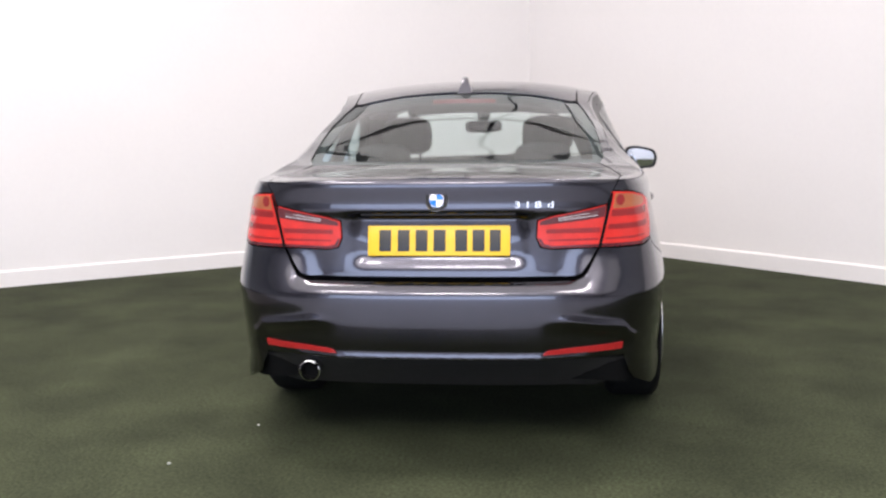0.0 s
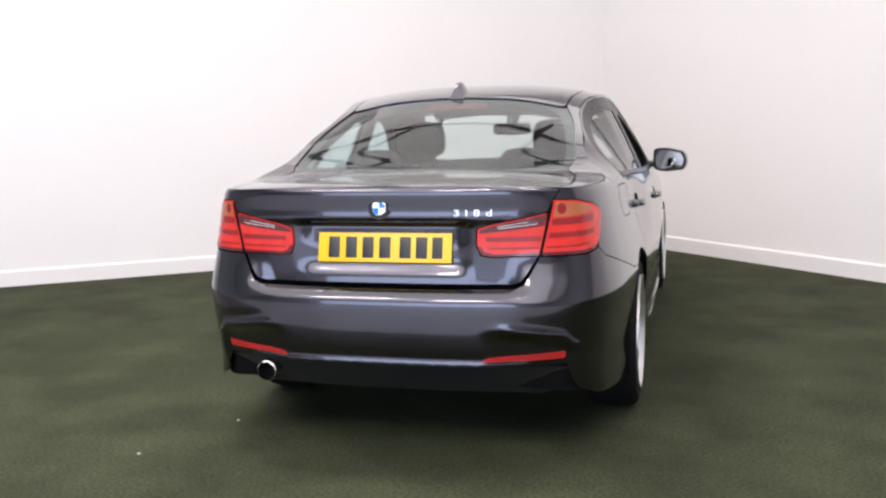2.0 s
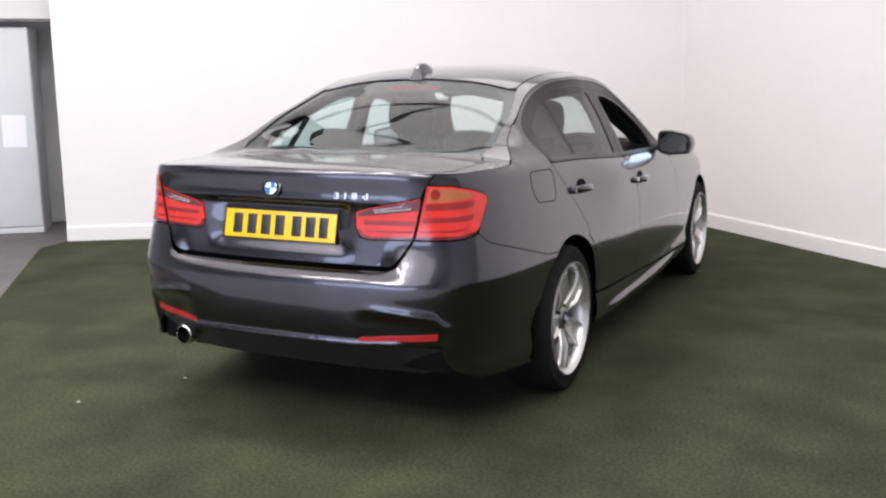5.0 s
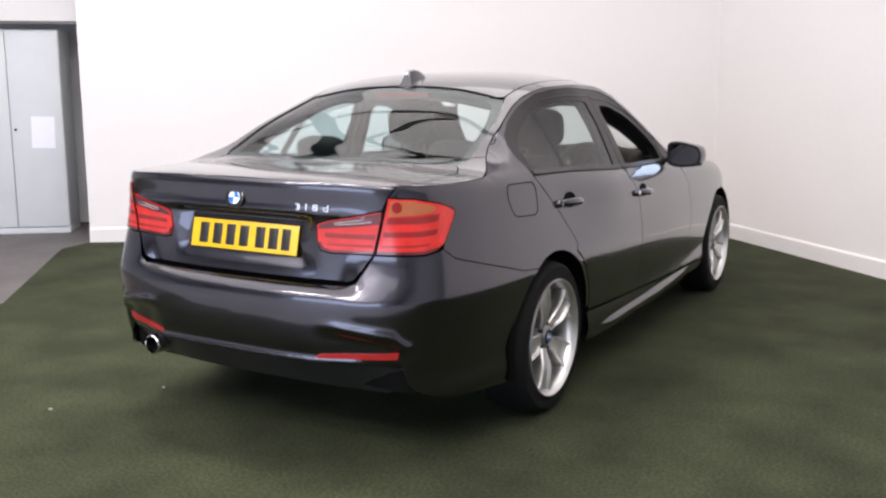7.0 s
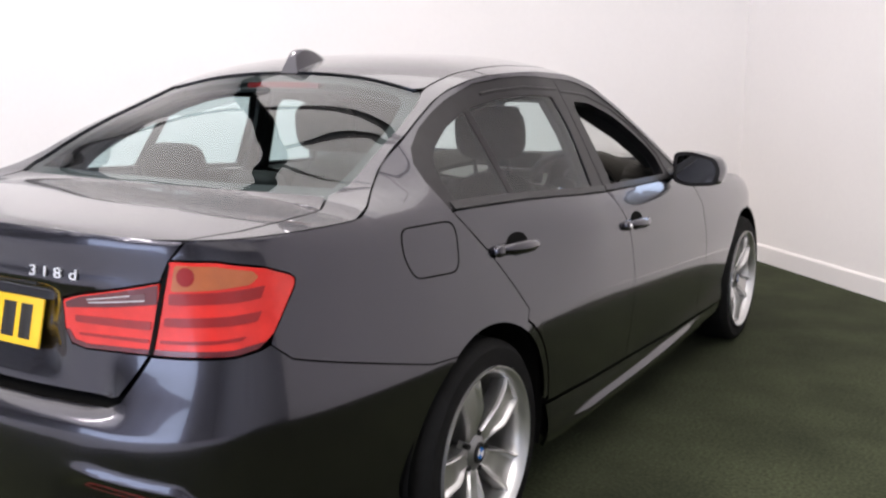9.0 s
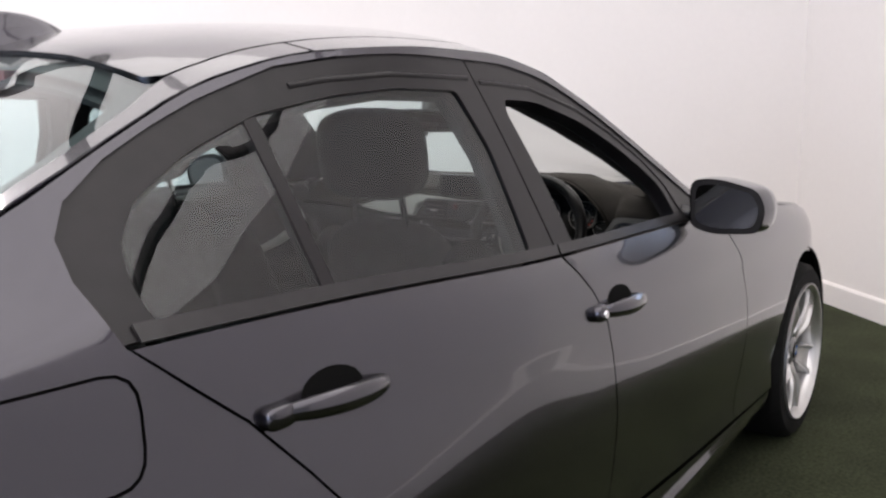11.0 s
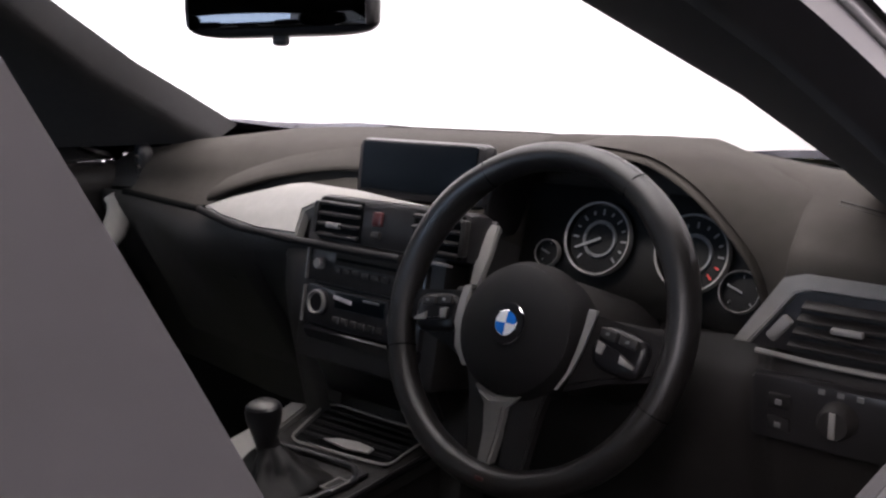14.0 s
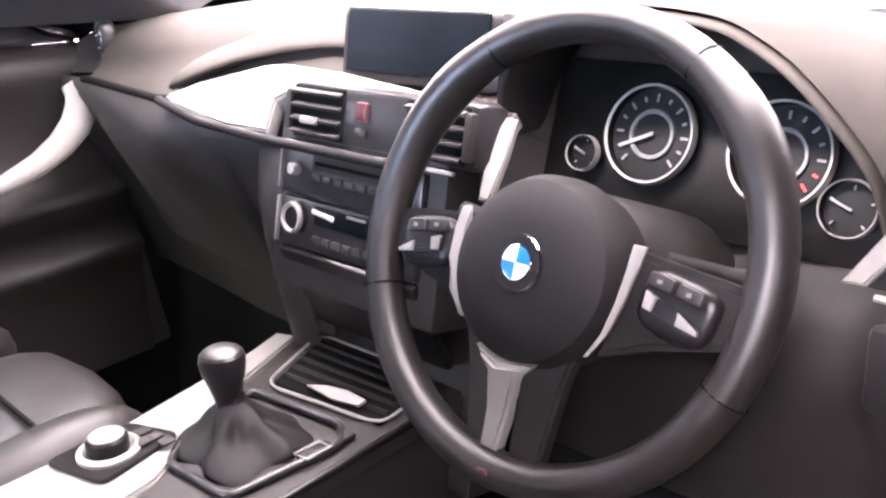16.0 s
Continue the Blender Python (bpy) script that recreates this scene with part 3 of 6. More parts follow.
bump_half = [(0.0, 0.689), (0.3, 0.689), (0.503, 0.69), (0.536, 0.703), (0.566, 0.743), (0.606, 0.801), (0.814, 0.802), (0.87, 0.811)] + BUMPER_SEAM \
    + yz(arc(HUB_R, ARCH_R, 118, 196, 12)) + [(U(0.6), 0.235), (0.88, 0.27), (0.765, 0.31), (0.735, 0.34), (0.715, 0.4), (0.6, 0.402), (0.36, 0.404), (0.0, 0.404)]


def bumper_surf(u, z):
    """Bumper skin with the ridge over the reflectors and the pockets below it."""
    x, y, zz = ring2(u, z)
    a = abs(u)
    zr = 0.545 - 0.14 * max(0.0, a - 0.46)
    zr -= 0.03 * smoothstep(0.68, 0.73, a)
    pocket = smoothstep(0.36, 0.5, a) * (1 - smoothstep(0.715, 0.735, a)) * (1 - smoothstep(zr - 0.045, zr - 0.006, z))
    ridge = math.exp(-((z - zr - 0.006) / 0.013) ** 2) * smoothstep(0.38, 0.52, a) * (1 - smoothstep(0.72, 0.78, a))
    lip = math.exp(-((z - 0.41) / 0.012) ** 2) * (1 - smoothstep(0.5, 0.6, a))
    k = 0.022 * pocket - 0.009 * ridge - 0.012 * lip
    nx, ny = float(np.interp(a, CU, CNX)), float(np.interp(a, CU, CNY))
    return (x - (nx if u >= 0 else -nx) * k, y - ny * k, zz)


bumper = part("rear_bumper", panel(inset(full(bump_half), 0.002), bumper_surf, step=(0.016, 0.01)), PAINT, car)
for sgn in (1, -1):
    pts = [(0.378 * sgn, 0.424), (0.7 * sgn, 0.431), (0.704 * sgn, 0.456), (0.395 * sgn, 0.44)]
    part("reflector", panel(rounded(pts, 0.005), bumper_surf, lift=0.006, thick=0.012), REFLECTOR, bumper, "narrow red reflector strip")
diff_half = [(0.0, 0.4), (0.36, 0.4), (0.6, 0.398), (0.71, 0.39), (0.74, 0.32), (0.6, 0.27), (0.3, 0.27), (0.0, 0.27)]


def diffuser_surf(u, z):
    x, y, zz = ring2(u, z)
    return (x, y + 0.03 + 0.25 * (0.42 - z), zz)


part("diffuser", panel(full(diff_half), diffuser_surf), TRIM, bumper, "black plastic lower bumper insert")
boot = empty("boot_lid", car)
boot_half = [(0.0, 0.7), (0.3, 0.7), (0.495, 0.701), (0.527, 0.712), (0.56, 0.75), (0.6, 0.803), (0.42, 0.799), (0.377, 0.807), (0.361, 0.843), (0.364, 0.907), (0.42, 0.922), (0.576, 0.95), (0.637, 0.961),
             (0.66, 1.003), (0.7, 1.044), (0.55, 1.053), (0.3, 1.0605), (0.0, 1.0625)]


def boot_surf(u, z):
    """Boot lid's rear face with the plate recess below the upper fold."""
    x, y, zz = ring2(u, z)
    a = abs(u)
    rec = (1 - smoothstep(0.275, 0.37, a)) * smoothstep(0.715, 0.79, z) * (1 - smoothstep(0.912, 0.936, z))
    fold = math.exp(-((z - 0.945) / 0.016) ** 2) * (1 - smoothstep(0.5, 0.64, a))
    depth = max(0.024, 0.1045 + 0.23 * (z - 0.831) - y)
    return (x, y + depth * rec - 0.006 * fold, zz)


part("rear_face", panel(inset(full(boot_half), 0.002), boot_surf, step=(0.02, 0.0125)), PAINT, boot)
deck = []
for u in (0.0, 0.1, 0.2, 0.3, 0.4, 0.5, 0.6, 0.66, 0.7):
    p = ring(u, 1.05)
    deck.append((p[0] * 0.998, p[1] + 0.004))
deck += [(0.665, 0.3), (0.66, 0.45), (0.645, 0.6), (0.6, 0.679), (0.3, 0.664), (0.0, 0.658)]
part("deck", panel(full(deck), top, step=(0.04, 0.03)), PAINT, boot)
side_deck = [(ring(0.703, 1.05)[0], ring(0.703, 1.05)[1])] + [(edge_x(y), y) for y in (0.22, 0.26, 0.3, 0.36, 0.42, 0.5, 0.58, 0.66, 0.74, 0.82, 0.9, 1.0, 1.1, 1.2, 1.3, 1.4, 1.5)] \
    + [(0.546, 1.5), (0.533, 1.4), (0.529, 1.26), (0.536, 1.225), (0.561, 1.16), (0.595, 1.02), (0.615, 0.85), (0.626, 0.74), (0.606, 0.685), (0.65, 0.6), (0.665, 0.45), (0.67, 0.3)]
both("rear_shoulder", side_deck, top, PAINT, car, g=0.0015, step=(0.03, 0.03))

# roof, screens, bonnet
roof_half = [(0.0, 1.264), (0.3, 1.256), (0.5, 1.238), (0.525, 1.26), (0.53, 1.4), (0.543, 1.5), (0.553, 1.8), (0.553, 2.1), (0.545, 2.26), (0.535, 2.34), (0.3, 2.405), (0.0, 2.425)]
part("roof", panel(inset(full(roof_half), 0.002), top, step=(0.05, 0.05)), PAINT, car)
cant = [(0.548, 1.505), (0.557, 1.8), (0.557, 2.1), (0.549, 2.26), (0.55, 2.38)] + [(edge_x(y), y) for y in (2.38, 2.28, 2.15, 2.0, 1.85, 1.7, 1.6, 1.505)]
both("roof_rail", cant, top, PAINT, car, g=0.0008, step=(0.03, 0.03))
pillar_a = [(0.552, 2.385), (0.575, 2.55), (0.63, 2.8), (0.68, 3.0), (0.74, 3.07)] + [(edge_x(y), y) for y in (3.07, 2.95, 2.82, 2.7, 2.6, 2.5, 2.385)]
both("windscreen_pillar", pillar_a, top, PAINT, car, g=0.0008, step=(0.03, 0.03))
# painted strip between the door frames and the roof's edge
strip = yz(rail_run(1.542, 2.95, 32)) + yz([(y, z - 0.012 - 0.008 * smoothstep(1.6, 1.95, y)) for y, z in rail_run(1.542, 2.95, 32)][::-1])
both("cant_strip", strip, ring, PAINT, car, g=0.0005, step=(0.03, 0.02), thick=0.004)
scr_r = [(0.0, 0.667), (0.3, 0.673), (0.6, 0.69), (0.62, 0.74), (0.61, 0.85), (0.59, 1.02), (0.556, 1.16), (0.53, 1.225), (0.5, 1.232), (0.3, 1.25), (0.0, 1.258)]
glass_r = [(0.0, 0.712), (0.3, 0.717), (0.58, 0.738), (0.578, 0.85), (0.556, 1.02), (0.515, 1.155), (0.48, 1.2), (0.3, 1.218), (0.0, 1.226)]


def frame_band(name, outer, inner, surf, material, parent, **kw):
    """The band between two outlines, each symmetric about the middle."""
    return part(name, panel(inset(full(outer), -0.011), surf, holes=[full(inner)], **kw), material, parent)


def lower_top(x, y):
    p = top(x, y)
    return (p[0], p[1], p[2] - 0.007)


rs = part("rear_screen", panel(inset(full(scr_r), -0.012), lower_top, step=(0.05, 0.03), thick=0.0), REARGLASS, car, "tinted rear screen with dark border")
frame_band("screen_border", scr_r, glass_r, lambda x, y: (x, y, lower_top(x, y)[2] - 0.006), GLOSSBLK, rs, step=(0.05, 0.03), thick=0.0)
ws_out = [(0.0, 3.42), (0.3, 3.378), (0.55, 3.245), (0.7, 3.06), (0.655, 2.88), (0.61, 2.71), (0.57, 2.51), (0.548, 2.39), (0.53, 2.35), (0.3, 2.412), (0.0, 2.432)]
ws_in = [(0.0, 3.412), (0.3, 3.371), (0.552, 3.235), (0.672, 3.05), (0.6, 2.86), (0.565, 2.71), (0.53, 2.54), (0.515, 2.46), (0.48, 2.43), (0.3, 2.47), (0.0, 2.49)]
wsg = part("windscreen", panel(inset(full(ws_out), -0.012), lower_top, step=(0.05, 0.04), thick=0.0), SCREENGLASS, car, "clear curved windscreen")
frame_band("screen_border", ws_out, ws_in, lambda x, y: (x, y, lower_top(x, y)[2] - 0.006), GLOSSBLK, wsg, step=(0.05, 0.04), thick=0.0)
bon_half = [(0.0, 3.41), (0.3, 3.368), (0.55, 3.235), (0.7, 3.05), (0.74, 3.1)] + [(edge_x(y) - 0.012, y) for y in (3.25, 3.4, 3.6, 3.8, 3.95, 4.05, 4.15, 4.25)] + [(0.6, 4.36), (0.4, 4.47), (0.2, 4.52), (0.0, 4.53)]
part("bonnet", panel(full(bon_half), top, step=(0.06, 0.06)), PAINT, car)
nose_half = [(U(4.13), 0.82), (U(4.25), 0.77), (U(4.4), 0.7)] + [(u, 0.68) for u in np.linspace(U(4.45), CU[-1], 8)]
nose_low = [(u, 0.2) for u in np.linspace(CU[-1], U(4.3), 8)] + yz(arc(HUB_F, 0.372, -12, 46, 10))
nose_poly = nose_half + nose_low
both("front_bumper", nose_poly, ring, PAINT, car, g=0.0, step=(0.05, 0.04))
both("headlamp", [(U(4.16), 0.8), (U(4.28), 0.745), (U(4.4), 0.695), (U(4.52), 0.66), (U(4.5), 0.62), (U(4.3), 0.66), (U(4.17), 0.7)], ring, LAMPCLEAR, car, g=0, lift=0.004)
grille = empty("grille", car)
for sgn in (1, -1):
    g = [(CU[-1] - 0.03, 0.66), (CU[-1] - 0.27, 0.655), (CU[-1] - 0.24, 0.56), (CU[-1] - 0.05, 0.555)]
    part("grille_half", panel(rounded(g, 0.02), ring if sgn > 0 else mirrored(ring), lift=0.006), TRIM, grille)

# lamps
def lamp_glass(poly, surf, parent, name, label):
    return part(name, panel(rounded(poly, 0.006), surf, lift=0.002, thick=0.03, step=(0.02, 0.02)), RED, parent, label)


for sgn, quarter_ob in ((1, q_r), (-1, q_l)):
    surf = ring if sgn > 0 else mirrored(ring)
    lo = lamp_glass(OUT_LAMP, surf, quarter_ob, "tail_lamp", "red tail lamp with lighter upper window and light bars")
    li = lamp_glass(IN_LAMP, surf, boot, "tail_lamp", "red inner tail lamp with clear reversing strip")
    up = [(0.676, 0.996), (0.775, 0.991), (0.872, 0.975), (0.886, 0.962), (0.862, 0.948), (0.76, 0.943), (0.664, 0.942)]
    part("indicator_window", panel(rounded(up, 0.006), surf, lift=0.0035, thick=0.004, step=(0.02, 0.02)), REDPALE, quarter_ob, "brownish amber indicator window")
    bulb = [(0.702 + 0.022 * math.cos(k * math.pi / 9), 0.972 + 0.02 * math.sin(k * math.pi / 9)) for k in range(18)]
    part("indicator_bulb", panel(bulb, surf, lift=0.0044, thick=0.003, step=(0.02, 0.02)), REDDARK, quarter_ob)
    for z0, z1, ue in ((0.937, 0.914, 0.9), (0.886, 0.868, 0.885), (0.838, 0.832, 0.845)):
        us = 0.645 - 0.28 * (0.93 - z0)
        b = [(us + 0.012, z0), (ue - 0.07, z0 + 0.002), (ue, z0 + 0.006), (ue - 0.014, z1 + 0.004), (ue - 0.08, z1), (us + 0.01, z1)]
        part("light_bar", panel(rounded(b, 0.003), surf, lift=0.0035, thick=0.004, step=(0.02, 0.02)), REDDARK, quarter_ob)
    foot = [(0.612, 0.8065), (0.814, 0.8075), (0.868, 0.8165), (0.885, 0.829), (0.868, 0.827), (0.81, 0.8185), (0.616, 0.8175)]
    part("lamp_foot", panel(foot, surf, lift=0.0035, thick=0.004, step=(0.02, 0.02)), MAROON, quarter_ob)
    hood_in = [(0.374, 0.9), (0.378, 0.902), (0.42, 0.9155), (0.576, 0.9435), (0.632, 0.9545), (0.628, 0.914), (0.5, 0.899), (0.374, 0.888)]
    part("lamp_hood", panel(hood_in, surf, lift=0.0032, thick=0.004, step=(0.02, 0.02)), MAROON, boot)
    for z0, z1, ua in ((0.873, 0.858, 0.398), (0.835, 0.83, 0.405)):
        b = [(ua, z0), (0.622 - 0.2 * (0.93 - z0), z0 + 0.003), (0.62 - 0.2 * (0.93 - z0), z1), (ua, z1)]
        part("light_bar", panel(rounded(b, 0.003), surf, lift=0.0035, thick=0.004, step=(0.02, 0.02)), REDDARK, boot)
    part("lamp_foot", panel([(0.604, 0.8065), (0.42, 0.8025), (0.382, 0.8105), (0.368, 0.84), (0.378, 0.84), (0.392, 0.819), (0.424, 0.8125), (0.604, 0.8165)], surf, lift=0.0035, thick=0.004, step=(0.02, 0.02)), MAROON, boot)
    rv = [(0.44, 0.9125), (0.6, 0.9355), (0.598, 0.9195), (0.445, 0.904)]
    part("reversing_lamp", panel(rounded(rv, 0.003), surf, lift=0.0042, thick=0.004, step=(0.02, 0.02)), LAMPDIM, boot, "clear reversing lamp strip")
    for q in ([(0.44, 0.9125), (0.56, 0.9298), (0.56, 0.9278), (0.442, 0.9108)], [(0.444, 0.9062), (0.598, 0.9217), (0.598, 0.9195), (0.445, 0.904)]):
        part("reversing_edge", panel(q, surf, lift=0.005, thick=0.003, step=(0.02, 0.02)), LAMPCLEAR, boot)
    part("lamp_joint", panel([(0.601, 0.806), (0.613, 0.806), (0.643, 0.92), (0.664, 0.998), (0.657, 0.998), (0.631, 0.92)], surf, lift=0.0052, thick=0.004, step=(0.02, 0.02)), GAP, boot)
    part("lamp_well", panel(inset(OUT_LAMP, -0.002), surf, lift=-0.006), GAP, quarter_ob)
    part("lamp_well", panel(inset(IN_LAMP, -0.002), surf, lift=-0.006), GAP, boot)

# number plate: yellow with seven dark bars for its characters, a roundel and the model number
PLATE_Y, PLATE_Z, PLATE_TILT = 0.098, 0.831, -13.0
plate_m = pose(0, PLATE_Y, PLATE_Z, PLATE_TILT, 0, 0)
np_ob = part("number_plate", box(0.52, 0.006, 0.111, 0.0025), YELLOW, boot, "yellow number plate with plain dark bars")
np_ob.matrix_local = plate_m
for i, cx in enumerate((-0.196, -0.128, -0.062, 0.004, 0.083, 0.146, 0.206)):
    o = part("character_bar", box(0.044 if cx < 0.2 else 0.04, 0.0015, 0.079, 0.0006, (cx, -0.004, 0)), INK, boot)
    o.matrix_local = plate_m
plinth = part("plate_lamp_strip", box(0.56, 0.024, 0.01, 0.004, (0, 0.088, 0.93)), TRIM, boot)


def roundel(r, parent, m, thick=0.006):
    """Dark ring, blue and white quarters, chrome edges, as one piece that faces -y before m."""
    bm = bmesh.new()
    prof = [(r * 1.02, 0.0, 0), (r * 1.02, -thick * 0.5, 3), (r * 0.985, -thick * 0.75, 0), (r * 0.93, -thick * 0.72, 0), (r * 0.64, -thick * 0.7, 3), (r * 0.6, -thick * 0.8, 3), (r * 0.595, -thick * 0.75, 1), (0.0, -thick * 0.85, 1)]
    n = 40
    rows = [[bm.verts.new((q * math.cos(2 * math.pi * k / n), h, q * math.sin(2 * math.pi * k / n))) for k in range(n)] for q, h, _ in prof[:-1]]
    mid = bm.verts.new((0, prof[-1][1], 0))
    for i in range(len(rows) - 1):
        for k in range(n):
            f = bm.faces.new((rows[i][k], rows[i][(k + 1) % n], rows[i + 1][(k + 1) % n], rows[i + 1][k]))
            f.material_index = prof[i][2]
    for k in range(n):
        f = bm.faces.new((rows[-1][k], rows[-1][(k + 1) % n], mid))
        f.material_index = 1 + (k * 4 // n) % 2
    bmesh.ops.recalc_face_normals(bm, faces=bm.faces)
    ob = part("roundel", sharpen(bm, 30), [GLOSSBLK, BLUE, WHITE, CHROME], parent, "round emblem with blue and white quarters")
    ob.matrix_local = m
    return ob


bz = boot_surf(0, 0.982)
roundel(0.041, boot, pose(0, bz[1] - 0.002, 0.982, -14, 0, 0), 0.008)


def lettering(body, size, m, material, parent, depth_=0.002, spacing=1.0, name="lettering", label=""):
    cu = bpy.data.curves.new(name, "FONT")
    cu.body, cu.size, cu.extrude, cu.align_x, cu.align_y, cu.space_character = body, size, depth_, "CENTER", "CENTER", spacing
    ob = new("tmp", cu)
    me = bpy.data.meshes.new_from_object(ob.evaluated_get(bpy.context.evaluated_depsgraph_get()))
    bpy.data.objects.remove(ob)
    me.materials.clear()
    me.materials.append(material)
    o = new(name, me)
    o.parent = parent
    o.matrix_local = m
    if label:
        o["label"] = label
    return o


for ch, dx in (("3", -0.057), ("1", -0.021), ("8", 0.016), ("d", 0.06)):
    yb = boot_surf(UX(0.345 + dx), 0.962)[1]
    lettering(ch, 0.034, Matrix.Translation((0.345 + dx, yb - 0.003, 0.962)) @ pose(0, 0, 0, 84, 0, 5) @ Matrix.Diagonal((1.5, 0.95, 1, 1)), BADGE, boot, 0.0015, 1.0, "model_badge_character", "silver raised badge character")

# roof aerial fin: blunt upright tail, sides drawn in towards a ridge that falls to the front
bm = bmesh.new()
secs = []
for i in range(13):
    t = i / 12
    y = 1.262 + 0.19 * t
    h = 0.068 * (1 - t ** 1.7) * (0.97 + 0.03 * min(1, t * 8)) + 0.002
    w = 0.034 * (1 - t ** 3) ** 0.6 + 0.003
    base = top(0, y)[2] - 0.005
    row = []
    for sx, k, wk in ((-1, 0, 1.0), (-1, 0.12, 0.9), (-1, 0.5, 0.62), (-1, 0.9, 0.36), (-1, 1, 0.24), (1, 1, 0.24), (1, 0.9, 0.36), (1, 0.5, 0.62), (1, 0.12, 0.9), (1, 0, 1.0)):
        row.append(bm.verts.new((sx * w * wk, y + 0.022 * k * (1 - t), base + h * k)))
    secs.append(row)
for a, b in zip(secs, secs[1:]):
    for k in range(9):
        bm.faces.new((a[k], a[k + 1], b[k + 1], b[k]))
bm.faces.new(secs[0])
bm.faces.new(secs[-1][::-1])
bmesh.ops.recalc_face_normals(bm, faces=bm.faces)
part("aerial_fin", sharpen(bm, 60), PAINT, car, "shark fin aerial on the roof")

# exhaust
ex = part("exhaust_tip", lathe([(0.031, 0.16), (0.033, 0.0), (0.036, -0.008), (0.04, -0.004), (0.041, 0.02), (0.041, 0.17)], 32, "Y", (-0.49, 0.075, 0.345)), CHROME, car, "round chrome exhaust tip")
part("exhaust_bore", lathe([(0, 0.035), (0.0312, 0.035), (0.0322, 0.003)], 24, "Y", (-0.49, 0.075, 0.345)), GAP, ex)

# side windows: black frames, glass, divider
GLASS_R = [(1.003, 1.034), (0.996, 1.084), (1.012, 1.131), (1.06, 1.175), (1.184, 1.232), (1.336, 1.282), (1.497, 1.308), (1.649, 1.318), (1.824, 1.31), (1.86, 1.2), (1.87, 1.003), (1.6, 1.015), (1.25, 1.032)]
FRAME_R = waist_run(0.95, 1.968, 10, -0.001) + [(1.944, 1.1), (1.919, 1.25), (1.903, 1.34)] + rail_run(1.57, 1.897, 6, 0.01)[::-1] + [(1.547, 1.37), (1.406, 1.353), (1.241, 1.304), (1.15, 1.271), (1.055, 1.233), (0.964, 1.188), (0.928, 1.147), (0.919, 1.1), (0.938, 1.03)]
GLASS_F = [(2.05, 0.983), (2.026, 1.1), (1.983, 1.262), (1.995, 1.29), (2.12, 1.284), (2.3, 1.232), (2.43, 1.17), (2.545, 1.1), (2.605, 1.055), (2.64, 0.98)]
FRAME_F = [(1.974, 0.984), (1.949, 1.1), (1.924, 1.25), (1.907, 1.34), (1.901, float(RAIL(1.901)) - 0.01)] + rail_run(1.95, 2.86, 22, 0.016) + [(2.915, 0.957)] + waist_run(2.9, 1.99, 9, -0.001)


